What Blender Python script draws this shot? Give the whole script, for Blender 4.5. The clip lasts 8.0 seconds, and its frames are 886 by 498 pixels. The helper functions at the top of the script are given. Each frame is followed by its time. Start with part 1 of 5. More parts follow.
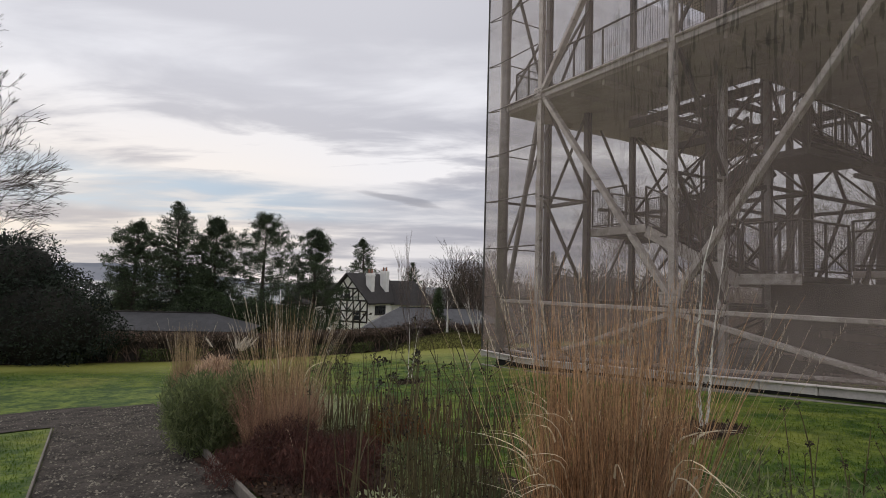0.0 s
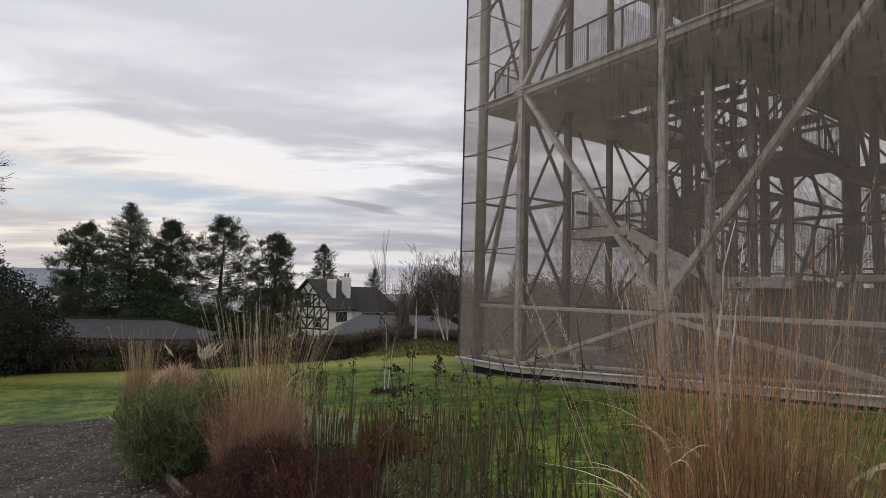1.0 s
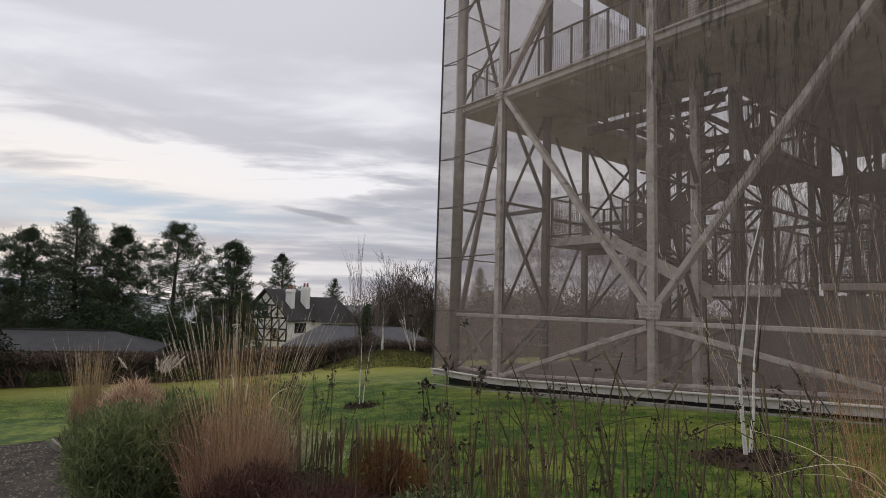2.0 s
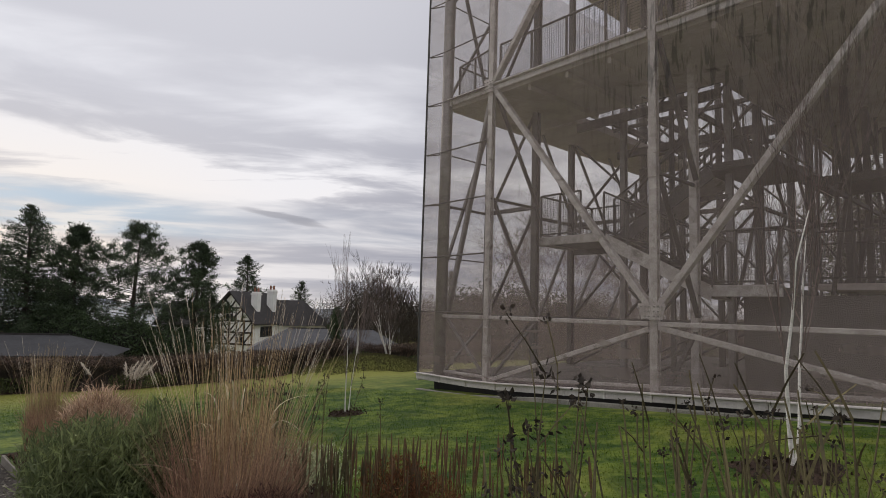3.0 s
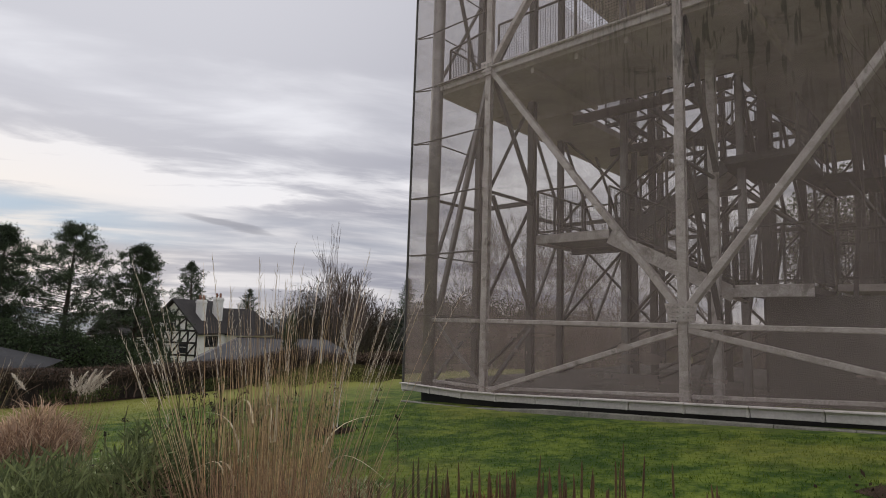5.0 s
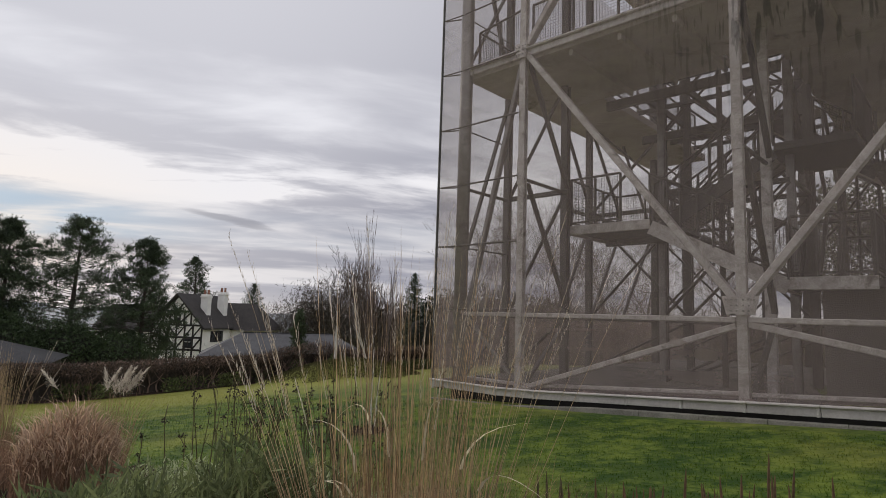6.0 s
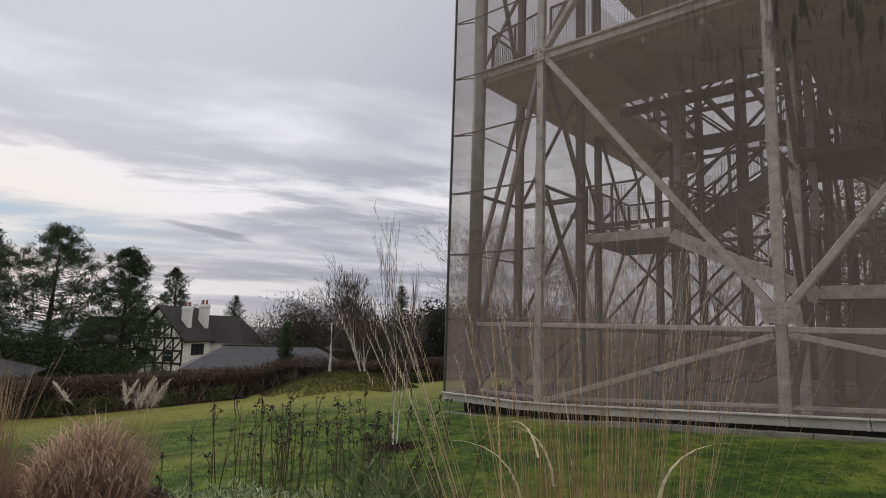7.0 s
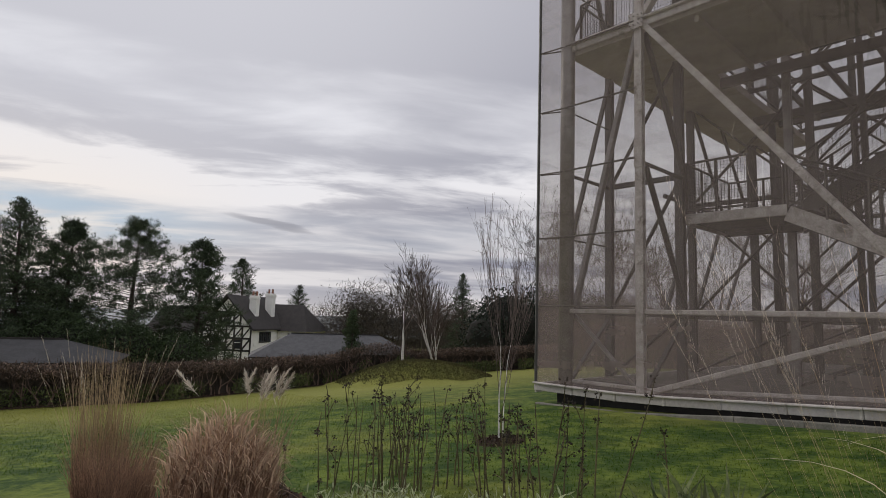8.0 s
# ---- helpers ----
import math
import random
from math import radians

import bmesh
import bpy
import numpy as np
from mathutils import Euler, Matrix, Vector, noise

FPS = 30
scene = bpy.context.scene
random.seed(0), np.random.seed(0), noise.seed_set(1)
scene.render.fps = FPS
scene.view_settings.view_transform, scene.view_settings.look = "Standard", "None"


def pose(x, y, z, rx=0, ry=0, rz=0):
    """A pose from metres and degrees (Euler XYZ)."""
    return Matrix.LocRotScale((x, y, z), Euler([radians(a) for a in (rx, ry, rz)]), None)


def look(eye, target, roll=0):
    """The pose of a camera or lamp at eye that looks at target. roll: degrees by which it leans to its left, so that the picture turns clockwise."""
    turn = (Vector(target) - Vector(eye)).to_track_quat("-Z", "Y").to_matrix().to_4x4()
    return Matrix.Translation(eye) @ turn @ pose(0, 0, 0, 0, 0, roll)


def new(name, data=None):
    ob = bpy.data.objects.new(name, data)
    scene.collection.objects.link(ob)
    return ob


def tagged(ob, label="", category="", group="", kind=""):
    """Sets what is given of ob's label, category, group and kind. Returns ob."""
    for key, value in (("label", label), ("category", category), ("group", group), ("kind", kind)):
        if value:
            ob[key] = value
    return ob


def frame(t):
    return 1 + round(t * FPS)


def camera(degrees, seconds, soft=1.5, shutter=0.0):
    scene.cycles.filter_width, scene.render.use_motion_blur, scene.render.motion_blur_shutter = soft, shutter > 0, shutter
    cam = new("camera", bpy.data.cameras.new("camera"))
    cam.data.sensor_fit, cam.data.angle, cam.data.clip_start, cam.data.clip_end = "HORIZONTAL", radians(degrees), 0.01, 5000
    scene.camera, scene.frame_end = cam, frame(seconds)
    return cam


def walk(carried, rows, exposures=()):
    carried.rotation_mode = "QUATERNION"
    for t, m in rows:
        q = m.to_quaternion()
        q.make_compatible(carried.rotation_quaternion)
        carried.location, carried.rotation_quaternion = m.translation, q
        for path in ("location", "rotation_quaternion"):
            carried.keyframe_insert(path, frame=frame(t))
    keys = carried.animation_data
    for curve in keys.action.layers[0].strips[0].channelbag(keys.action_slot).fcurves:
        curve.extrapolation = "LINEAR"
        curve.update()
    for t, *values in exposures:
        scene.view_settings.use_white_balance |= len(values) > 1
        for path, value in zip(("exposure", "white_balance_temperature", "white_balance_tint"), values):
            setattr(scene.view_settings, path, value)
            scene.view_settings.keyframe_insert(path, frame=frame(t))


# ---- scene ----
cam = camera(75.1, 8.0, soft=0.75)
METRES, EYE, TILT, LEAN, TURN = 7.0, 1.55, 0.0, 0.0, 0.0
ROWS = [
    (0.0, 0.0, 0.0, 0.0, -0.1, 3.56, -1.56),
    (0.5, -0.0315, 0.0555, -0.0115, -2.19, 3.89, -1.62),
    (1.0, -0.0615, 0.1073, -0.014, -4.04, 4.35, -1.67),
    (1.5, -0.0892, 0.1543, -0.0168, -5.72, 4.74, -1.73),
    (2.0, -0.1176, 0.2103, -0.0258, -8.11, 5.57, -1.78),
    (3.5, -0.2014, 0.3738, -0.0394, -12.78, 6.2, -1.75),
    (4.0, -0.2237, 0.4325, -0.045, -14.35, 6.74, -1.74),
    (5.5, -0.303, 0.6018, -0.0688, -16.77, 7.15, -1.78),
    (6.0, -0.3417, 0.6542, -0.0708, -16.35, 6.66, -1.84),
    (6.5, -0.3755, 0.7066, -0.078, -17.25, 7.02, -1.96),
    (7.0, -0.4186, 0.7516, -0.0833, -18.2, 8.02, -1.91),
    (7.5, -0.457, 0.7945, -0.0825, -16.77, 7.75, -1.84),
    (8.0, -0.4975, 0.8534, -0.09, -12.73, 6.72, -1.87),
]
walk(cam, [(t, pose(0, 0, EYE, TILT, LEAN, TURN) @ pose(METRES * x, METRES * y, METRES * z, 90 + pitch, roll, yaw)) for t, x, y, z, yaw, pitch, roll in ROWS], ((0.0, 0.03), (6.5, 0.0), (8.0, -0.07)))

# ---- world, sun and exposure ----
SUN_AZ, SUN_EL = -42.0, 24.0          # degrees, clockwise from +y, and above the horizon


class Nodes:
    """Short hand for node trees."""

    def __init__(self, tree):
        self.t = tree
        tree.nodes.clear()

    def n(self, kind, ins=None, **props):
        nd = self.t.nodes.new(kind)
        for k, v in props.items():
            if k == "operation":
                nd.operation = v
            elif k == "blend_type":
                nd.blend_type = v
            elif k == "data_type":
                nd.data_type = v
            elif k == "sky_type":
                nd.sky_type = v
            elif k == "noise_dimensions":
                nd.noise_dimensions = v
            elif k == "feature":
                nd.feature = v
            elif k == "interpolation_type":
                nd.interpolation_type = v
        for k, v in (ins or {}).items():
            if isinstance(v, bpy.types.NodeSocket):
                self.t.links.new(v, nd.inputs[k])
            else:
                nd.inputs[k].default_value = v
        return nd

    def m(self, op, a, b=0.0, c=0.0):
        return self.n("ShaderNodeMath", {0: a, 1: b, 2: c}, operation=op).outputs[0]

    def vm(self, op, a, b=(0, 0, 0)):
        return self.n("ShaderNodeVectorMath", {0: a, 1: b}, operation=op)

    def step(self, x, lo, hi, a=0.0, b=1.0):
        return self.n("ShaderNodeMapRange", {0: x, 1: lo, 2: hi, 3: a, 4: b}, interpolation_type="SMOOTHSTEP").outputs[0]

    def mix(self, f, a, b, mode="MIX"):
        nd = self.n("ShaderNodeMix", {0: f, 6: a, 7: b}, data_type="RGBA", blend_type=mode)
        return nd.outputs[2]

    def noise(self, vec, scale, detail=3.0, rough=0.55, dist=0.0):
        return self.n("ShaderNodeTexNoise", {"Vector": vec, "Scale": scale, "Detail": detail, "Roughness": rough, "Distortion": dist}).outputs[0]


def az_el(az, el):
    a, e = radians(az), radians(el)
    return Vector((math.sin(a) * math.cos(e), math.cos(a) * math.cos(e), math.sin(e)))


def make_world():
    w = bpy.data.worlds.new("overcast_sky")
    w.use_nodes = True
    scene.world = w
    k = Nodes(w.node_tree)
    d = k.n("ShaderNodeTexCoord").outputs["Generated"]
    sep = k.n("ShaderNodeSeparateXYZ", {0: d})
    x, y, z = sep.outputs
    sky = k.n("ShaderNodeTexSky", sky_type="NISHITA")
    sky.sun_disc = False
    sky.sun_elevation, sky.sun_rotation = radians(SUN_EL), radians(SUN_AZ)
    sky.altitude, sky.dust_density = 20.0, 1.5
    clear = k.vm("SCALE", sky.outputs[0])
    clear.inputs["Scale"].default_value = 0.085
    # cloud sheet: the direction meets a flat layer overhead
    zz = k.m("ADD", k.m("MAXIMUM", z, 0.0), 0.10)
    flat = k.n("ShaderNodeCombineXYZ", {0: k.m("DIVIDE", x, zz), 1: k.m("DIVIDE", y, zz), 2: 0.0}).outputs[0]
    turned = k.n("ShaderNodeMapping", {"Vector": flat, "Rotation": (0, 0, radians(18)), "Scale": (0.75, 1.5, 1.0), "Location": (3.1, 1.7, 0.4)}).outputs[0]
    big = k.noise(turned, 0.42, 4.0, 0.5, 0.5)
    fine = k.noise(turned, 1.6, 6.0, 0.55, 0.3)
    dens = k.m("ADD", k.m("MULTIPLY", big, 0.72), k.m("MULTIPLY", fine, 0.28))
    lit = k.step(dens, 0.42, 0.58)
    dot = k.vm("DOT_PRODUCT", d, tuple(az_el(-30, 30))).outputs["Value"]
    glow = k.step(dot, 0.60, 1.0)
    low = k.step(z, 0.05, 0.34, 1.0, 0.0)
    seaward = k.step(k.vm("DOT_PRODUCT", d, tuple(az_el(-36, 5))).outputs["Value"], 0.84, 0.99)
    shade = k.mix(k.step(z, 0.1, 0.62), (0.32, 0.325, 0.39, 1), (0.50, 0.50, 0.56, 1))
    shade = k.mix(k.step(z, 0.50, 0.95), shade, (0.95, 0.92, 0.92, 1))
    light = k.mix(k.m("MULTIPLY", low, k.m("ADD", 0.35, k.m("MULTIPLY", seaward, 0.65))), (0.86, 0.86, 0.91, 1), (0.98, 0.88, 0.78, 1))
    # a brighter shelf of cloud above the clear band
    shelf = k.m("MULTIPLY", k.step(z, 0.15, 0.19), k.step(z, 0.22, 0.32, 1.0, 0.0))
    shelf = k.m("MULTIPLY", shelf, k.m("MULTIPLY", k.step(fine, 0.36, 0.56), 0.55))
    amount = k.m("ADD", k.m("MULTIPLY", lit, 0.58), k.m("MULTIPLY", glow, 0.46))
    amount = k.m("MINIMUM", k.m("ADD", amount, shelf), 1.0)
    cloud = k.mix(amount, shade, light)
    # a clearer band low down towards the sea
    zb = k.m("ADD", z, k.m("MULTIPLY", k.m("SUBTRACT", big, 0.5), 0.05))
    band = k.m("MULTIPLY", k.step(zb, 0.088, 0.110), k.step(zb, 0.145, 0.180, 1.0, 0.0))
    gap = k.m("MULTIPLY", k.m("MULTIPLY", band, k.m("ADD", 0.12, k.m("MULTIPLY", seaward, 0.88))), k.step(fine, 0.42, 0.66, 1.0, 0.35))
    blue = k.mix(0.85, clear.outputs[0], (0.36, 0.50, 0.66, 1))
    col = k.mix(k.m("MULTIPLY", gap, 0.9), cloud, blue)
    # one thin grey streak of cloud
    az = k.m("ARCTAN2", x, y)
    da = k.m("DIVIDE", k.m("SUBTRACT", az, radians(-4.4)), radians(4.2))
    dz = k.m("DIVIDE", k.m("SUBTRACT", k.m("ADD", z, k.m("MULTIPLY", az, 0.16)), 0.134), 0.0075)
    dz = k.m("ADD", dz, k.m("MULTIPLY", k.m("SUBTRACT", fine, 0.5), 4.0))
    rr = k.m("ADD", k.m("MULTIPLY", da, da), k.m("MULTIPLY", dz, dz))
    col = k.mix(k.step(rr, 0.2, 1.4, 0.6, 0.0), col, (0.30, 0.30, 0.34, 1))
    # haze at the horizon, dim earth below it
    col = k.mix(k.step(z, -0.01, 0.05, 0.55, 0.0), col, (0.72, 0.67, 0.64, 1))
    col = k.mix(k.step(z, -0.05, -0.004, 1.0, 0.0), col, (0.10, 0.10, 0.09, 1))
    bg = k.n("ShaderNodeBackground", {0: col, 1: 1.0})
    out = k.n("ShaderNodeOutputWorld", {0: bg.outputs[0]})
    return w


make_world()
sun_data = bpy.data.lights.new("sun", "SUN")
sun_data.energy, sun_data.angle, sun_data.color = 0.9, radians(20), (1.0, 0.93, 0.84)
sun = new("sun", sun_data)
sun.matrix_world = look(az_el(SUN_AZ, SUN_EL) * 60, (0, 0, 0))

# ---- materials ----


def material(name, a, b, scale=4.0, rough=0.8, metal=0.0, bump=0.2, fine=40.0, island=0.0, stretch=(1, 1, 1), spec=0.5, trans=0.0, stain=None, stain_at=0.6, per_object=0.0):
    """Two tones blended by a broad and a fine noise, with relief; island: spread of value from piece to piece."""
    mt = bpy.data.materials.new(name)
    mt.use_nodes = True
    k = Nodes(mt.node_tree)
    geo = k.n("ShaderNodeNewGeometry")
    pos = k.n("ShaderNodeMapping", {"Vector": geo.outputs["Position"], "Scale": stretch}).outputs[0]
    n1 = k.noise(pos, scale, 4.0, 0.6)
    n2 = k.noise(pos, fine, 3.0, 0.6)
    f = k.step(k.m("ADD", k.m("MULTIPLY", n1, 0.6), k.m("MULTIPLY", n2, 0.4)), 0.32, 0.68)
    col = k.mix(f, (*a, 1), (*b, 1))
    if stain:
        s = k.step(k.noise(pos, scale * 0.45, 6.0, 0.65, 0.4), stain_at, stain_at + 0.12)
        col = k.mix(s, col, (*stain, 1))
    if island:
        r = geo.outputs["Random Per Island"]
        col = k.mix(1.0, col, k.n("ShaderNodeCombineColor", {0: k.m("ADD", 1 - island, k.m("MULTIPLY", r, 2 * island)), 1: k.m("ADD", 1 - island, k.m("MULTIPLY", r, 2 * island)), 2: k.m("ADD", 1 - island, k.m("MULTIPLY", r, 1.7 * island))}).outputs[0], "MULTIPLY")
    if per_object:
        r = k.n("ShaderNodeObjectInfo").outputs["Random"]
        v = k.m("ADD", 1 - per_object, k.m("MULTIPLY", r, 2 * per_object))
        col = k.mix(1.0, col, k.n("ShaderNodeCombineColor", {0: v, 1: v, 2: v}).outputs[0], "MULTIPLY")
    bs = k.n("ShaderNodeBsdfPrincipled", {"Base Color": col, "Roughness": k.m("ADD", rough - 0.08, k.m("MULTIPLY", n1, 0.16)), "Metallic": metal, "Specular IOR Level": spec})
    if bump:
        bp = k.n("ShaderNodeBump", {"Strength": bump, "Distance": 0.02, "Height": k.m("ADD", n2, k.m("MULTIPLY", n1, 0.5))})
        mt.node_tree.links.new(bp.outputs[0], bs.inputs["Normal"])
    sh = bs.outputs[0]
    if trans:
        tr = k.n("ShaderNodeBsdfTranslucent", {0: col})
        sh = k.n("ShaderNodeMixShader", {0: trans, 1: sh, 2: tr.outputs[0]}).outputs[0]
    k.n("ShaderNodeOutputMaterial", {0: sh})
    return mt


def lawn_material(name, a, b, sunlit_dry, scale, fine, bump, island=0.0):
    """Mown grass in two greens with moss-dark and drier patches; sunlit yellowing is painted in towards the hedge and
    the bank.
    """
    mt = bpy.data.materials.new(name)
    mt.use_nodes = True
    k = Nodes(mt.node_tree)
    geo = k.n("ShaderNodeNewGeometry")
    pos = geo.outputs["Position"]
    n1, n2, n3 = k.noise(pos, scale, 4.0, 0.6), k.noise(pos, fine, 3.0, 0.65), k.noise(pos, 0.35, 3.0, 0.5)
    f = k.step(k.m("ADD", k.m("MULTIPLY", n1, 0.58), k.m("MULTIPLY", n2, 0.42)), 0.38, 0.62)
    col = k.mix(f, (*a, 1), (*b, 1))
    n4 = k.noise(pos, 1.1, 5.0, 0.65, 0.4)
    col = k.mix(k.step(n4, 0.46, 0.62, 0.0, 0.70), col, (a[0] * 0.75, a[1] * 0.85, a[2], 1))
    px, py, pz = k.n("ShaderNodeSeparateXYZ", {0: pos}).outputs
    # far strip: sunlit yellow painted in by position; patch below is random dry grass
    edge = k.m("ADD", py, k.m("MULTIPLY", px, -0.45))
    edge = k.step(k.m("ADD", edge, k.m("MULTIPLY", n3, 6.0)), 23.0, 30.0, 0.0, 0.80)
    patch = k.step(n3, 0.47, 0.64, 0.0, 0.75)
    col = k.mix(k.m("MAXIMUM", edge, k.m("MULTIPLY", patch, n1)), col, (*sunlit_dry, 1))
    if island:
        r = k.m("ADD", 1 - island, k.m("MULTIPLY", geo.outputs["Random Per Island"], 2 * island))
        col = k.mix(1.0, col, k.n("ShaderNodeCombineColor", {0: r, 1: r, 2: r}).outputs[0], "MULTIPLY")
    bs = k.n("ShaderNodeBsdfPrincipled", {"Base Color": col, "Roughness": 0.9, "Specular IOR Level": 0.2})
    if bump:
        bp = k.n("ShaderNodeBump", {"Strength": bump, "Distance": 0.03, "Height": k.m("ADD", n2, n1)})
        mt.node_tree.links.new(bp.outputs[0], bs.inputs["Normal"])
    sh = bs.outputs[0]
    if island:                                         # single blades let light through
        sh = k.n("ShaderNodeMixShader", {0: 0.5, 1: sh, 2: k.n("ShaderNodeBsdfTranslucent", {0: col}).outputs[0]}).outputs[0]
    k.n("ShaderNodeOutputMaterial", {0: sh})
    return mt


def chainmail(name, cover):
    """A hanging sheet of fine linked rings: part of the view goes through between them."""
    mt = bpy.data.materials.new(name)
    mt.use_nodes = True
    k = Nodes(mt.node_tree)
    pos = k.n("ShaderNodeNewGeometry").outputs["Position"]
    tall = k.n("ShaderNodeMapping", {"Vector": pos, "Scale": (1.0, 1.0, 0.12)}).outputs[0]
    # tall pale streaks: sheen of the rings put into colour and cover
    sheen = k.noise(tall, 2.2, 4.0, 0.6)
    drips = k.noise(k.n("ShaderNodeMapping", {"Vector": pos, "Scale": (1.0, 1.0, 0.13)}).outputs[0], 12.0, 3.0, 0.5)
    high = k.step(k.n("ShaderNodeSeparateXYZ", {0: pos}).outputs[2], 3.5, 6.0)
    run = k.step(k.vm("DOT_PRODUCT", pos, (0.506, -0.8625, 0.0)).outputs["Value"], -11.2, -7.6)
    wet = k.m("MULTIPLY", k.m("MULTIPLY", k.step(drips, 0.545, 0.60), high), run)
    col = k.mix(sheen, (0.375, 0.290, 0.260, 1), (0.49, 0.398, 0.365, 1))
    col = k.mix(k.m("MULTIPLY", k.step(k.noise(tall, 5.5, 4.0, 0.65), 0.5, 0.72), 0.35), col, (0.58, 0.50, 0.46, 1))
    col = k.mix(k.m("MULTIPLY", wet, 0.9), col, (0.06, 0.05, 0.045, 1))
    df = k.n("ShaderNodeBsdfPrincipled", {"Base Color": col, "Roughness": 0.6, "Metallic": 0.15})
    tl = k.n("ShaderNodeBsdfTranslucent", {0: col})
    body = k.n("ShaderNodeMixShader", {0: 0.35, 1: df.outputs[0], 2: tl.outputs[0]})
    tp = k.n("ShaderNodeBsdfTransparent", {0: (1, 1, 1, 1)})
    bands = k.noise(k.n("ShaderNodeMapping", {"Vector": pos, "Scale": (0.35, 0.35, 1.0)}).outputs[0], 1.1, 5.0, 0.6, 0.6)
    fac = k.m("ADD", cover - 0.16, k.m("MULTIPLY", k.m("ADD", sheen, bands), 0.16))
    # pale moire reflections, painted in as bands of denser cover
    moire = k.noise(k.n("ShaderNodeMapping", {"Vector": pos, "Scale": (0.22, 0.22, 2.4), "Rotation": (0.05, 0.0, 0.0)}).outputs[0], 1.5, 3.0, 0.5, 0.8)
    fac = k.m("ADD", fac, k.m("MULTIPLY", k.step(moire, 0.52, 0.66), 0.06))
    fac = k.m("ADD", fac, k.m("MULTIPLY", wet, 0.26))
    hem = k.step(k.n("ShaderNodeSeparateXYZ", {0: pos}).outputs[2], 1.08, 1.16, 0.05, 0.0)   # doubled sheet at the hem
    fac = k.m("ADD", fac, hem)
    k.n("ShaderNodeOutputMaterial", {0: k.n("ShaderNodeMixShader", {0: fac, 1: tp.outputs[0], 2: body.outputs[0]}).outputs[0]})
    return mt


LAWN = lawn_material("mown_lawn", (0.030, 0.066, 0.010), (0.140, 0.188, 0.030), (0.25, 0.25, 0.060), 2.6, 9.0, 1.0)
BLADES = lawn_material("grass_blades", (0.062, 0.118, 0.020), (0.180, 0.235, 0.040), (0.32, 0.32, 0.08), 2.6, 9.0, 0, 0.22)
GRAVEL = material("wet_gravel", (0.016, 0.014, 0.013), (0.105, 0.090, 0.080), 3.0, 0.95, bump=1.0, fine=48.0, spec=0.12)
PEBBLE = material("gravel_stone", (0.06, 0.054, 0.050), (0.24, 0.22, 0.20), 8.0, 0.9, bump=0, island=0.6, spec=0.2)
SOIL = material("bark_mulch", (0.026, 0.018, 0.014), (0.075, 0.052, 0.040), 5.0, 0.97, bump=1.0, fine=45.0, spec=0.08)
CHIP = material("bark_chip", (0.032, 0.020, 0.015), (0.12, 0.078, 0.055), 9.0, 0.95, bump=0, island=0.5, spec=0.1)
TIMBER = material("edging_timber", (0.10, 0.085, 0.07), (0.20, 0.18, 0.155), 3.0, 0.85, bump=0.4, fine=60.0)
STEEL = material("galvanised_steel", (0.42, 0.385, 0.365), (0.74, 0.70, 0.67), 5.0, 0.5, metal=0.3, bump=0.12, fine=30.0, stain=(0.27, 0.24, 0.22), stain_at=0.57)
# darker steels: shade of inner members put into the colour; railings are black themselves
DARK_STEEL = material("dark_backlit_steel", (0.050, 0.047, 0.045), (0.10, 0.095, 0.09), 2.0, 0.55, metal=0.2, bump=0.08, fine=25.0)
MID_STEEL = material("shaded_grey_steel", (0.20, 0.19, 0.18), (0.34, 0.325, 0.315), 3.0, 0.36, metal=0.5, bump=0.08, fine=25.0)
DECK = material("deck_underside", (0.46, 0.41, 0.375), (0.68, 0.61, 0.56), 1.2, 0.7, bump=0.15, fine=12.0, stain=(0.14, 0.12, 0.105), stain_at=0.6)
SKIRT = material("folded_metal_skirt", (0.42, 0.385, 0.37), (0.58, 0.54, 0.52), 1.8, 0.65, metal=0.0, bump=0.08, fine=20.0, stain=(0.28, 0.26, 0.25), stain_at=0.60, per_object=0.08)
BLACK = material("recess_shade_black", (0.010, 0.010, 0.010), (0.022, 0.02, 0.02), 3.0, 0.9, bump=0.2)
KERB = material("concrete_kerb", (0.13, 0.125, 0.105), (0.26, 0.245, 0.215), 3.0, 0.85, bump=0.4, stain=(0.13, 0.14, 0.09), stain_at=0.57)
HARL = material("grey_roughcast", (0.09, 0.083, 0.077), (0.15, 0.14, 0.13), 1.0, 0.95, bump=0.9, fine=40.0, stain=(0.09, 0.085, 0.075), stain_at=0.58)
FLOOR_GRAVEL = material("damp_inner_gravel", (0.07, 0.063, 0.058), (0.17, 0.155, 0.142), 1.4, 0.95, bump=0.8, fine=30.0, stain=(0.035, 0.031, 0.028), stain_at=0.54)
MAIL_FRONT = chainmail("chainmail_front", 0.36)
MAIL_BACK = chainmail("chainmail_back", 0.34)
STRAW = material("dry_grass_straw", (0.27, 0.185, 0.105), (0.54, 0.42, 0.27), 1.5, 0.75, bump=0, island=0.35, trans=0.25)
REED = material("feather_reed_straw", (0.20, 0.105, 0.058), (0.62, 0.41, 0.26), 5.0, 0.75, bump=0, island=0.55, trans=0.3)
FADED_STRAW = material("faded_brown_straw", (0.25, 0.155, 0.080), (0.60, 0.44, 0.28), 4.0, 0.8, bump=0, island=0.5, trans=0.2)
PALE_STRAW = material("bleached_straw", (0.62, 0.54, 0.39), (0.80, 0.72, 0.56), 2.0, 0.7, bump=0, island=0.2, trans=0.25)
RUSSET = material("russet_grass", (0.15, 0.080, 0.053), (0.48, 0.31, 0.22), 2.0, 0.8, bump=0, island=0.4, trans=0.2)
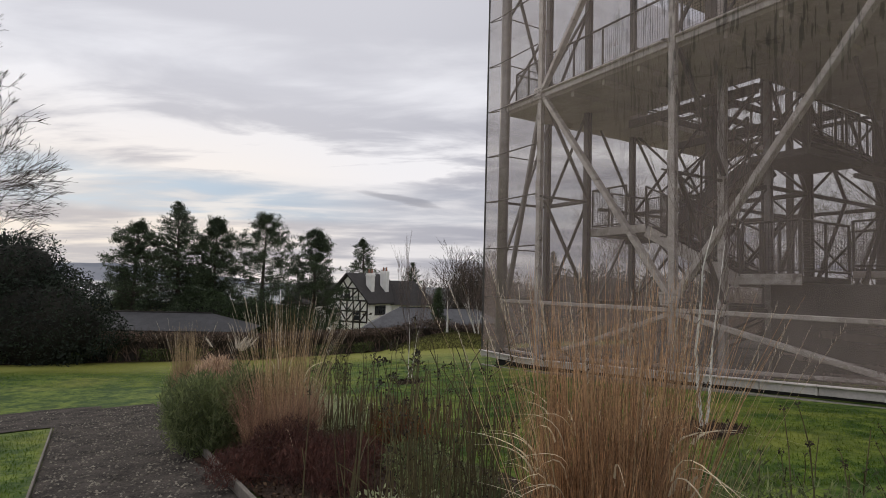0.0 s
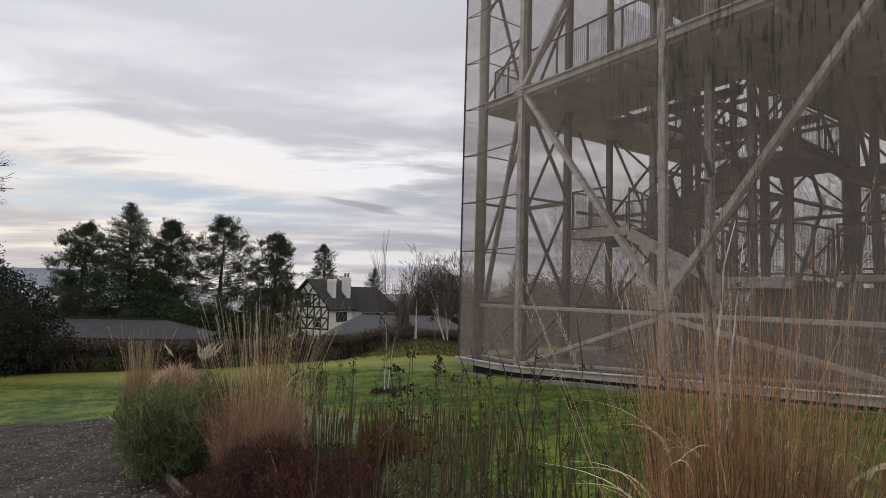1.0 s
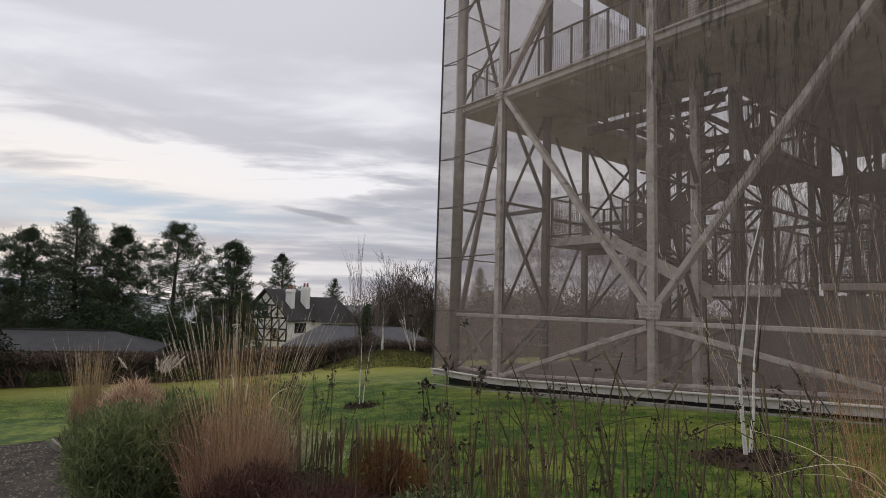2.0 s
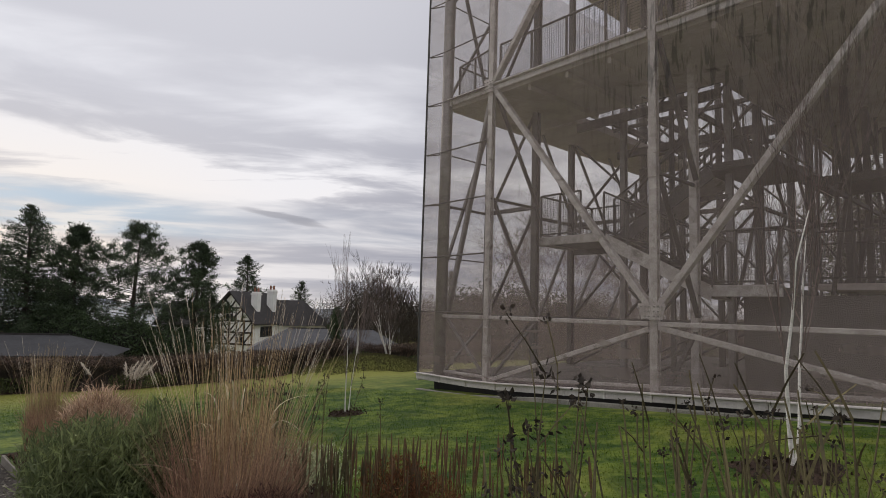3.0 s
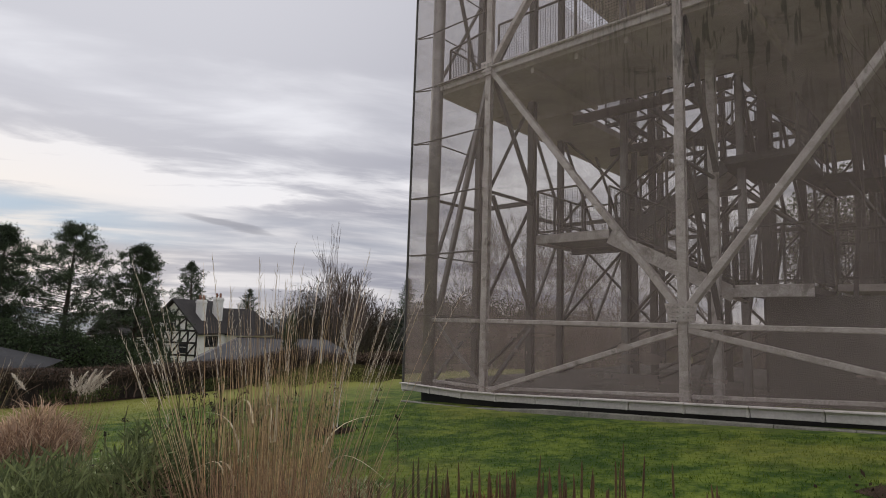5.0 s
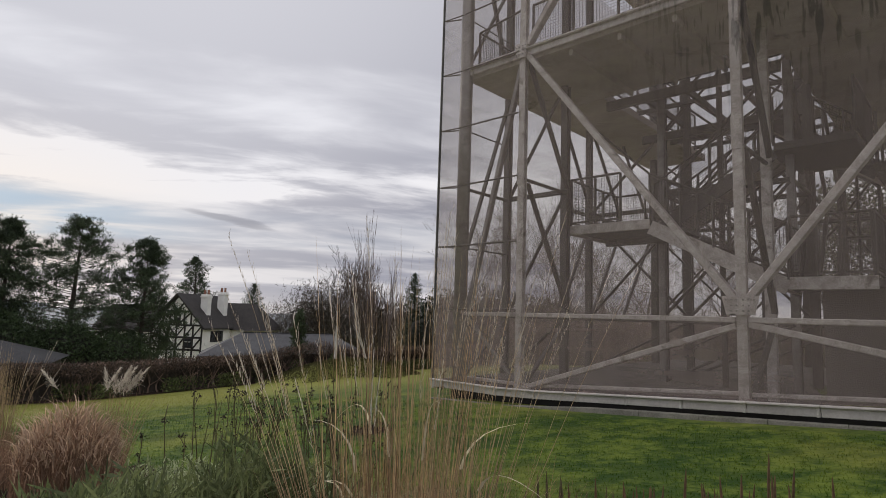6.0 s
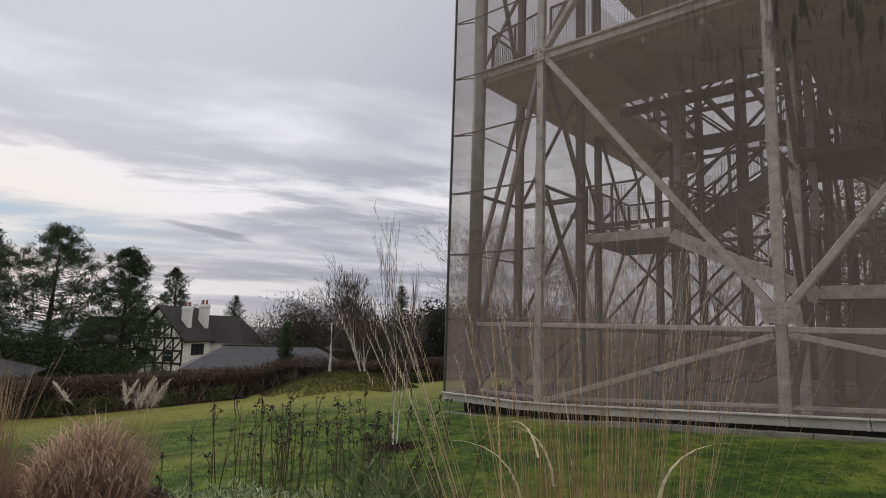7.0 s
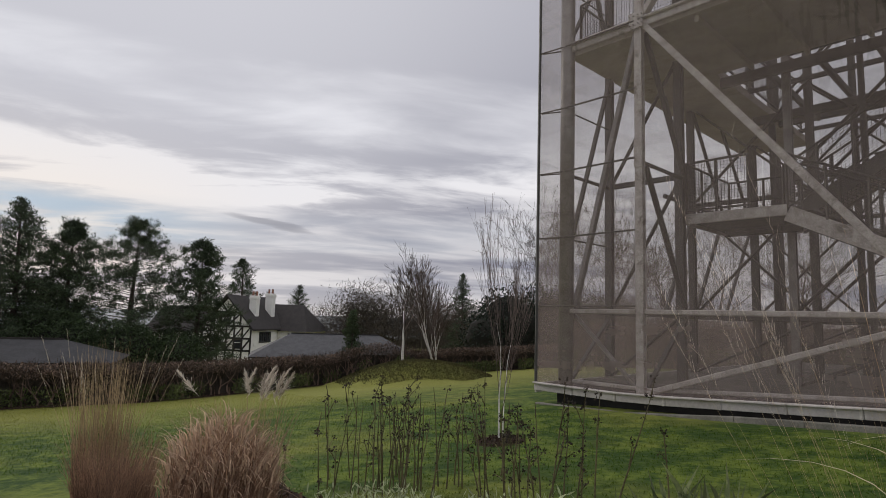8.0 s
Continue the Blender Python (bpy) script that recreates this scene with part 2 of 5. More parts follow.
PINK_STRAW = material("faded_pinkish_blade", (0.38, 0.255, 0.18), (0.66, 0.49, 0.37), 2.0, 0.75, bump=0, island=0.3, trans=0.25)
PLUME = material("feathery_plume", (0.46, 0.40, 0.34), (0.68, 0.62, 0.54), 4.0, 0.9, bump=0, island=0.2, trans=0.35)
STEM = material("dead_dark_stem", (0.052, 0.043, 0.022), (0.14, 0.118, 0.058), 3.0, 0.85, bump=0, island=0.4)
RED_STEM = material("brown_red_stem", (0.065, 0.040, 0.022), (0.17, 0.100, 0.052), 3.0, 0.85, bump=0, island=0.4)
SEED = material("seed_head", (0.020, 0.016, 0.012), (0.055, 0.04, 0.03), 6.0, 0.9, bump=0, island=0.4)
SHRUB_GREEN = material("grey_green_needles", (0.060, 0.084, 0.036), (0.25, 0.285, 0.13), 3.0, 0.8, bump=0, island=0.4, trans=0.3)
FOLIAGE_GREY = material("silver_green_leaves", (0.24, 0.28, 0.15), (0.54, 0.58, 0.39), 2.5, 0.8, bump=0, island=0.35, trans=0.3)
LEAF_DARK = material("dark_leaf", (0.022, 0.040, 0.016), (0.055, 0.085, 0.032), 2.0, 0.7, bump=0, island=0.4)
RUST = material("rusty_heather", (0.10, 0.035, 0.016), (0.24, 0.095, 0.045), 3.0, 0.9, bump=0, island=0.45, trans=0.2)
SHRUB_RED = material("red_brown_twigs", (0.045, 0.016, 0.013), (0.11, 0.040, 0.030), 2.0, 0.85, bump=0, island=0.4)
NEEDLE = material("conifer_needles", (0.022, 0.036, 0.020), (0.062, 0.088, 0.044), 0.6, 0.8, bump=0, island=0.45, trans=0.1)
YEW = material("yew_needles", (0.006, 0.012, 0.008), (0.020, 0.032, 0.018), 0.6, 0.85, bump=0, island=0.4)
MOUND = material("rough_olive_grass", (0.042, 0.044, 0.014), (0.120, 0.108, 0.037), 1.5, 0.9, bump=0, island=0.4)
BARK = material("dark_bark", (0.030, 0.024, 0.019), (0.075, 0.062, 0.050), 4.0, 0.95, bump=0.5)
TWIG = material("bare_twigs", (0.030, 0.022, 0.018), (0.075, 0.056, 0.046), 0.5, 0.9, bump=0, island=0.35)
PINK_TWIG = material("purplish_birch_twigs", (0.085, 0.062, 0.058), (0.19, 0.145, 0.135), 0.8, 0.9, bump=0, island=0.3)
BIRCH = material("white_birch_bark", (0.50, 0.47, 0.43), (0.78, 0.75, 0.71), 6.0, 0.75, bump=0.3, fine=30.0, stretch=(1, 1, 3), stain=(0.09, 0.07, 0.06), stain_at=0.60)
HEDGE = material("brown_beech_hedge", (0.090, 0.060, 0.049), (0.23, 0.160, 0.133), 1.0, 0.9, bump=0, island=0.4)
HEDGE_CORE = material("hedge_inner_shade", (0.030, 0.025, 0.021), (0.085, 0.072, 0.060), 3.0, 0.95, bump=0.8, fine=14.0, stretch=(1, 1, 0.3))
HEDGE_GREEN = material("hedge_foot_green", (0.045, 0.062, 0.020), (0.13, 0.155, 0.055), 1.0, 0.9, bump=0, island=0.4)
WOODS = material("winter_wood", (0.040, 0.032, 0.026), (0.095, 0.080, 0.068), 0.3, 0.95, bump=0, island=0.4)
RENDER_WHITE = material("white_harling", (0.74, 0.73, 0.70), (0.86, 0.85, 0.82), 1.0, 0.9, bump=0.3, fine=30.0, stain=(0.45, 0.43, 0.40), stain_at=0.6)
BLACK_OAK = material("black_timber", (0.012, 0.011, 0.010), (0.035, 0.030, 0.027), 3.0, 0.8, bump=0.2)
CORE = material("inner_shade_shell", (0.008, 0.008, 0.006), (0.022, 0.020, 0.015), 2.0, 0.95, bump=0.6, fine=9.0)
SLATE_OLD = material("weathered_dark_slate", (0.030, 0.030, 0.034), (0.060, 0.060, 0.066), 1.5, 0.75, bump=0.4, fine=8.0)
SLATE = material("grey_slate", (0.040, 0.040, 0.046), (0.085, 0.085, 0.095), 1.5, 0.6, bump=0.4, fine=8.0)
SLATE_DARK = material("dark_roof_tiles", (0.016, 0.014, 0.014), (0.040, 0.034, 0.033), 1.5, 0.8, bump=0.4, fine=8.0)
GLASS = material("dark_window_glass", (0.02, 0.022, 0.025), (0.04, 0.042, 0.048), 2.0, 0.12, bump=0)
CLAY = material("terracotta_pot", (0.16, 0.07, 0.045), (0.26, 0.12, 0.08), 4.0, 0.85, bump=0.1)
HILL = material("far_hill", (0.16, 0.18, 0.22), (0.21, 0.225, 0.26), 0.002, 1.0, bump=0, fine=0.02)


def water_material():
    mt = bpy.data.materials.new("sea_water")
    mt.use_nodes = True
    k = Nodes(mt.node_tree)
    pos = k.n("ShaderNodeNewGeometry").outputs["Position"]
    bp = k.n("ShaderNodeBump", {"Strength": 0.3, "Distance": 0.4, "Height": k.noise(pos, 0.15, 4.0)})
    bs = k.n("ShaderNodeBsdfPrincipled", {"Base Color": (0.10, 0.13, 0.15, 1), "Roughness": 0.25, "Normal": bp.outputs[0]})
    k.n("ShaderNodeOutputMaterial", {0: bs.outputs[0]})
    return mt


SEA = water_material()

# ---- mesh builder ----


class Shape:
    """Collects faces; every piece added is an island of its own."""

    def __init__(self):
        self.v, self.f, self.k = [], [], 0

    def add(self, verts, faces):
        verts = np.asarray(verts, float).reshape(-1, 3)
        self.v.append(verts)
        for q in faces:
            self.f.append(tuple(i + self.k for i in q))
        self.k += len(verts)

    def box(self, lo, hi):
        (a, b, c), (d, e, g) = lo, hi
        self.add([(a, b, c), (d, b, c), (d, e, c), (a, e, c), (a, b, g), (d, b, g), (d, e, g), (a, e, g)],
                 [(0, 3, 2, 1), (4, 5, 6, 7), (0, 1, 5, 4), (1, 2, 6, 5), (2, 3, 7, 6), (3, 0, 4, 7)])

    def beam(self, a, b, w, h, up=(0, 0, 1), chamfer=0.0):
        """A bar of w x h from a to b; w lies across, h along up."""
        a, b = Vector(a), Vector(b)
        d = (b - a).normalized()
        u = Vector(up)
        if abs(d.dot(u)) > 0.98:
            u = Vector((1, 0, 0)) if abs(d.x) < 0.9 else Vector((0, 1, 0))
        s = d.cross(u).normalized()
        u = s.cross(d).normalized()
        c = chamfer
        ring = [(-w / 2 + c, -h / 2), (w / 2 - c, -h / 2), (w / 2, -h / 2 + c), (w / 2, h / 2 - c), (w / 2 - c, h / 2), (-w / 2 + c, h / 2), (-w / 2, h / 2 - c), (-w / 2, -h / 2 + c)] if c else [(-w / 2, -h / 2), (w / 2, -h / 2), (w / 2, h / 2), (-w / 2, h / 2)]
        n = len(ring)
        vs = [p + s * i + u * j for p in (a, b) for i, j in ring]
        self.add([tuple(q) for q in vs], [tuple(range(n))[::-1], tuple(range(n, 2 * n))] + [(i, (i + 1) % n, n + (i + 1) % n, n + i) for i in range(n)])

    def tube(self, a, b, r0, r1=None, n=6, caps=True):
        a, b = Vector(a), Vector(b)
        r1 = r0 if r1 is None else r1
        d = (b - a).normalized()
        s = d.orthogonal().normalized()
        u = d.cross(s)
        vs = [tuple(p + (s * math.cos(2 * math.pi * i / n) + u * math.sin(2 * math.pi * i / n)) * r) for p, r in ((a, r0), (b, r1)) for i in range(n)]
        fs = [(i, (i + 1) % n, n + (i + 1) % n, n + i) for i in range(n)]
        if caps:
            fs += [tuple(range(n))[::-1], tuple(range(n, 2 * n))]
        self.add(vs, fs)

    def pipe(self, pts, radii, n=6):
        """One unbroken tapering tube through several points."""
        pts = [Vector(p) for p in pts]
        s = (pts[1] - pts[0]).orthogonal().normalized()
        vs = []
        for i, p in enumerate(pts):
            d = (pts[min(i + 1, len(pts) - 1)] - pts[max(i - 1, 0)]).normalized()
            s = (s - d * s.dot(d)).normalized()
            u = d.cross(s)
            vs += [tuple(p + (s * math.cos(6.2832 * j / n) + u * math.sin(6.2832 * j / n)) * radii[i]) for j in range(n)]
        m = len(pts)
        self.add(vs, [(i * n + j, i * n + (j + 1) % n, (i + 1) * n + (j + 1) % n, (i + 1) * n + j) for i in range(m - 1) for j in range(n)] + [tuple(range((m - 1) * n, m * n))])

    def flakes(self, pts, length, width, up=0.0, rng=None):
        """Small pointed leaves at many points; up: how far they lean upwards."""
        rng = rng or np.random.default_rng(1)
        pts = np.asarray(pts, float)
        m = len(pts)
        if m == 0:
            return
        d = rng.normal(size=(m, 3))
        d[:, 2] += up
        d /= np.linalg.norm(d, axis=1)[:, None]
        s = np.cross(d, rng.normal(size=(m, 3)))
        s /= np.linalg.norm(s, axis=1)[:, None] + 1e-9
        ln = (length * rng.uniform(0.6, 1.4, m))[:, None]
        wd = (width * rng.uniform(0.6, 1.4, m))[:, None]
        vs = np.stack([pts, pts + d * ln * 0.5 + s * wd * 0.5, pts + d * ln, pts + d * ln * 0.5 - s * wd * 0.5], 1).reshape(-1, 3)
        k = self.k
        self.v.append(vs)
        self.f.extend(zip(range(k, k + 4 * m, 4), range(k + 1, k + 4 * m, 4), range(k + 2, k + 4 * m, 4), range(k + 3, k + 4 * m, 4)))
        self.k += 4 * m

    def blade(self, base, top, width, bow, steps=4, hook=2.0):
        """A grass blade that bows over from base to top."""
        base, top, bow = Vector(base), Vector(top), Vector(bow)
        side = Vector((bow.y + 0.3, -bow.x + 0.2, 0)).normalized() * width / 2
        vs = []
        for i in range(steps + 1):
            t = i / steps
            p = base.lerp(top, t) + bow * t ** hook
            w = side * (1 - t * 0.92)
            vs += [tuple(p - w), tuple(p + w)]
        self.add(vs, [(2 * i, 2 * i + 1, 2 * i + 3, 2 * i + 2) for i in range(steps)])

    def mesh(self, name, mat, smooth=False):
        me = bpy.data.meshes.new(name)
        vs = np.concatenate(self.v) if self.v else np.zeros((0, 3))
        me.from_pydata(vs.tolist(), [], self.f)
        me.materials.append(mat)
        if smooth:
            me.polygons.foreach_set("use_smooth", [True] * len(me.polygons))
        me.update()
        return me


def part(name, shape, mat, parent=None, label="", smooth=False, kind=""):
    ob = new(name, shape.mesh(name, mat, smooth) if isinstance(shape, Shape) else shape)
    if parent:
        ob.parent = parent
    if label:
        ob["label"] = label
    if kind:
        ob["kind"] = kind
    return ob


def thing(name, label, category, group="", kind="", at=(0, 0, 0)):
    ob = new(name)
    ob.location = at
    ob.empty_display_size = 0.1
    return tagged(ob, label, category, group, kind)


def ground_z(x, y):
    """Height of the land: a lawn that falls away from the path, then the slope down to the shore."""
    z = 0.06 * min(max(x, -8.0), 10.0) - 0.058 * min(max(y, -10), 34.0)
    if y > 34:
        z -= 0.10 * (min(y, 84.0) - 34.0)
    if y > 90:
        z -= 0.055 * (min(y, 480.0) - 90.0)
    dx, dy = x - 0.6, y - 29.2                      # the grassy mound
    r = math.hypot(dx / 3.3, dy / 2.6)
    if r < 1:
        z += 0.80 * (1 - r * r) ** 1.1
    bank = math.exp(-(((x + 9.5) / 5.0) ** 2 + ((y - 15.5) / 2.4) ** 2))
    foot = math.exp(-(((x - 1.2) / 3.0) ** 2 + ((y - 18.5) / 3.5) ** 2))
    swell = math.exp(-(((x - 3.6) / 2.2) ** 2 + ((y - 7.6) / 2.4) ** 2))
    return z + 0.18 * bank + 0.12 * foot + 0.10 * swell


PATH_DIR, PATH_SIDE = Vector((-0.52, 0.854, 0)), Vector((0.854, 0.52, 0))


def along(s, r):
    """Plan position s metres along the garden path and r metres to its right."""
    p = PATH_DIR * s + PATH_SIDE * r
    return p.x, p.y

# ---- ground ----


def sheet(name, xs, ys, mat, lift=0.0, keep=None, smooth=True):
    vs, fs, idx = [], [], {}
    for j, y in enumerate(ys):
        for i, x in enumerate(xs):
            idx[i, j] = len(vs)
            vs.append((x, y, ground_z(x, y) + lift))
    for j in range(len(ys) - 1):
        for i in range(len(xs) - 1):
            if keep is None or keep((xs[i] + xs[i + 1]) / 2, (ys[j] + ys[j + 1]) / 2):
                fs.append((idx[i, j], idx[i + 1, j], idx[i + 1, j + 1], idx[i, j + 1]))
    s = Shape()
    s.add(vs, fs)
    return part(name, s, mat, smooth=smooth)


near = [i * 0.75 for i in range(-40, 45)]
xs = [-4500, -2500, -1200, -600, -300, -150, -90, -60, -45, -36] + near + [38, 48, 70, 110, 200, 500, 1200, 2500, 4500]
ys = [-4500, -1500, -400, -120, -50, -20] + [i * 0.75 for i in range(-18, 60)] + [48, 55, 60, 66, 75, 90, 120, 180, 300, 480, 900, 1800, 3000, 4600]
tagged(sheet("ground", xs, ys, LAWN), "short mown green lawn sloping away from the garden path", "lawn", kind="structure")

s = Shape()
s.add([(-4500, 520, -20), (1500, 520, -20), (1500, 4400, -20), (-4500, 4400, -20)], [(0, 1, 2, 3)])
tagged(part("water", s, SEA), "pale grey sea inlet below the far hills", "sea", kind="structure")


def hills():
    s, rng = Shape(), np.random.default_rng(4)
    n = 90
    for row, (dist, height) in enumerate(((2900, 62), (3700, 92))):
        vs = []
        for i in range(n + 1):
            az = -80 + 62 * i / n
            h = height * (0.78 + 0.35 * noise.noise((i * 0.09 + row * 7, row * 3.1, 0)) + 0.06 * noise.noise((i * 0.6, row, 2)))
            h *= min(1.0, (n - i) / 16)
            p = az_el(az, 0)
            vs += [tuple(p * dist + Vector((0, 0, -30))), tuple(p * (dist + 380) + Vector((0, 0, h)))]
        s.add(vs, [(2 * i, 2 * i + 1, 2 * i + 3, 2 * i + 2) for i in range(n)])
    return part("backdrop", s, HILL, smooth=True)


tagged(hills(), "low hazy blue-grey hills across the water", "hills", kind="structure")


def strip(name, mat, s0, s1, r0, r1, lift, label, category, steps=40, cross=6, wob=0.0):
    sh, vs = Shape(), []
    for i in range(steps + 1):
        for j in range(cross + 1):
            t = s0 + (s1 - s0) * i / steps
            r = r0 + (r1 - r0) * j / cross
            if wob and i in (0, steps):
                t += wob * noise.noise((r * 0.8, t, 5.0))
            if wob and j in (0, cross):
                r += wob * noise.noise((t * 0.9, r, 3.0))
            x, y = along(t, r)
            vs.append((x, y, ground_z(x, y) + lift + (0.0 if j in (0, cross) else 0.012 * noise.noise((x * 2, y * 2, 0)))))
    w = cross + 1
    sh.add(vs, [(i * w + j, i * w + j + 1, (i + 1) * w + j + 1, (i + 1) * w + j) for i in range(steps) for j in range(cross)])
    return tagged(part(name, sh, mat, smooth=True), label, category, kind="structure")


strip("path", GRAVEL, -4, 13.2, -0.36, 1.24, 0.012, "damp dark grey gravel garden path", "gravel path", 60, 8)
strip("path_crossing", GRAVEL, 11.2, 13.6, -9, 0.30, 0.016, "damp gravel side path joining the garden path", "gravel path", 14, 30, 0.30)
strip("planting_bed", SOIL, -3, 13.2, 1.30, 3.4, 0.03, "dark bark-mulched soil of the flower bed", "flower bed", 60, 12, 0.35)


HEDGE_LINE = [(-26, 13.5), (-18, 19.0), (-11.2, 24.0), (-6.9, 27.0), (-2.4, 30.2), (3.6, 33.2), (14, 35.5)]


def hedge_bed():
    """Bare dark soil below the hedge."""
    s, vs = Shape(), []
    for (xa, ya), (xb, yb) in zip(HEDGE_LINE, HEDGE_LINE[1:]):
        for i in range(8):
            f = i / 8
            x, y = xa + (xb - xa) * f, ya + (yb - ya) * f
            w = 0.75 + 0.12 * noise.noise((x * 0.7, y * 0.7, 2))
            for q in (-w, 0.0, 5.0):
                px, py = x - 0.45 * q, y + 0.89 * q
                vs.append((px, py, ground_z(px, py) + 0.02))
    n = len(vs) // 3
    s.add(vs, [(3 * i + j, 3 * i + j + 3, 3 * i + j + 4, 3 * i + j + 1) for i in range(n - 1) for j in (0, 1)])
    tagged(part("hedge_bed", s, SOIL, smooth=True), "bare dark soil strip below the hedge", "soil", kind="structure")


hedge_bed()


def edging(r, s0, s1, width, height, count):
    e = thing("path_edging", "weathered timber boards edging the gravel path", "edging")
    for i in range(count):
        a, b = s0 + (s1 - s0) * i / count, s0 + (s1 - s0) * (i + 1) / count - 0.008
        (x0, y0), (x1, y1) = along(a, r), along(b, r)
        s = Shape()
        s.beam((x0, y0, ground_z(x0, y0) + height / 2 - 0.03), (x1, y1, ground_z(x1, y1) + height / 2 - 0.03), width, height, chamfer=0.006)
        part("board", s, TIMBER, e)


edging(1.27, -3.0, 12.6, 0.045, 0.14, 9)
edging(-0.38, -3.0, 10.9, 0.025, 0.09, 8)


def scatter_strip(s0, s1, r0, r1, count, rng):
    t, r = rng.uniform(s0, s1, count), rng.uniform(r0, r1, count)
    out = []
    for a, b in zip(t, r):
        x, y = along(a, b)
        out.append((x, y, ground_z(x, y)))
    return out


def pebbles():
    rng, s = np.random.default_rng(8), Shape()
    for x, y, z in scatter_strip(3.0, 13.0, -0.34, 1.22, 3600, rng) + scatter_strip(11.4, 13.4, -4.0, -0.36, 1200, rng):
        r = rng.uniform(0.008, 0.022)
        q = [(r * rng.uniform(0.7, 1.3), 0, 0), (0, r * rng.uniform(0.7, 1.3), 0), (-r, 0, 0), (0, -r, 0), (0, 0, r * 0.8)]
        s.add([(x + a, y + b, z + 0.014 + c) for a, b, c in q], [(0, 1, 4), (1, 2, 4), (2, 3, 4), (3, 0, 4)])
    return tagged(part("gravel_stones", s, PEBBLE), "loose pale and dark gravel stones on the path", "gravel", kind="stuff")


pebbles()


def chips():
    rng, s = np.random.default_rng(9), Shape()
    pts = np.array(scatter_strip(0.5, 13, 1.32, 3.35, 9000, rng)) + np.array((0, 0, 0.035))
    s.flakes(pts, 0.05, 0.03, 0.1, rng)
    return tagged(part("mulch_chips", s, CHIP), "loose dark bark chips lying on the bed", "mulch", kind="stuff")


chips()


def turf():
    """Short grass blades over the part of the lawn nearest the path."""
    rng, s = np.random.default_rng(10), Shape()
    n = 240000
    y = 5 + 21 * rng.random(n) ** 1.5
    x = rng.uniform(-13, 9, n)
    keep = (x * 0.854 + y * 0.52 > 3.2) | ((x * 0.854 + y * 0.52 < -0.45) & (y < 16) & (x * -0.52 + y * 0.854 < 11))
    keep |= (x < -5) & (y > 14)
    keep &= ~((x - 2.2) * 0.8625 + (y - 15.9) * 0.506 > -0.45)
    pts = np.array([(a, b, ground_z(a, b) - 0.004) for a, b in zip(x[keep], y[keep])])
    s.flakes(pts, 0.038, 0.008, 1.8, rng)
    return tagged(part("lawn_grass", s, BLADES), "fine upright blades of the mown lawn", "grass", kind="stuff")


turf()


def mound_tussocks():
    """Rough longer grass on the mound."""
    rng, s = np.random.default_rng(12), Shape()
    a, r = rng.uniform(0, 6.283, 42000), np.sqrt(rng.random(42000)) * 0.98
    pts = [(0.6 + 3.3 * q * math.cos(b), 29.2 + 2.6 * q * math.sin(b)) for b, q in zip(a, r)]
    s.flakes([(x, y, ground_z(x, y) - 0.01) for x, y in pts], 0.075, 0.014, 1.4, rng)
    tagged(part("mound_grass", s, MOUND), "rough olive-brown grass on the low mound", "grass", kind="stuff")


mound_tussocks()

# ---- the steel box: u runs along its garden face, v inwards, z up ----
U, V, O = Vector((0.506, -0.8625, 0)), Vector((0.8625, 0.506, 0)), Vector((2.66, 15.97, 0))
END, TOP, MAIL_V = -1.71, 12.6, -0.25
LOW, MID = 1.13, 7.0                                   # levels of the lowest rail and of the walkway


def P(u, v, z):
    q = O + U * u + V * v
    return (q.x, q.y, z)


def skirt_z(u):
    """Upper edge of the skirt, which follows the fall of the land."""
    return -0.415 + 0.066 * max(u, 0.0)


box = thing("steel_box", "tall galvanised steel frame hung with fine chainmail on the lawn", "steel structure")


def bar(name, a, b, w, h, mat=STEEL, up=(0, 0, 1), parent=box, chamfer=0.012):
    s = Shape()
    s.beam(a, b, w, h, up, chamfer)
    return part(name, s, mat, parent)


def column(u, v, w, mat, z0=-0.45, z1=TOP, d=None, plates=()):
    """An H-section column with flanges facing out, a foot plate and bolted splices."""
    s = Shape()
    d = d or w
    for k in (-1, 1):
        s.beam(P(u, v + k * (d / 2 - 0.012), z0), P(u, v + k * (d / 2 - 0.012), z1), w, 0.024, tuple(V))
    s.beam(P(u, v, z0), P(u, v, z1), 0.05, d - 0.03, tuple(V))
    c = part("column", s, mat, box)
    for z in plates:
        q = Shape()
        q.beam(P(u, v - d / 2 - 0.010, z - 0.28), P(u, v - d / 2 - 0.010, z + 0.28), w + 0.02, 0.018, tuple(V), 0.004)
        pl = part("splice_plate", q, mat, c)
        for zz in (-0.2, -0.1, 0.1, 0.2):
            for uu in (-0.06, 0.06):
                q = Shape()
                q.tube(P(u + uu, v - d / 2 - 0.017, z + zz), P(u + uu, v - d / 2 - 0.040, z + zz), 0.017, n=6)
                part("bolt", q, mat, c)
    return c


FRONT = (0.0, 4.38, 8.76)
for u in FRONT:
    column(u, 0.0, 0.155, STEEL, z0=skirt_z(u) - 0.1, d=0.13, plates=(4.25,))
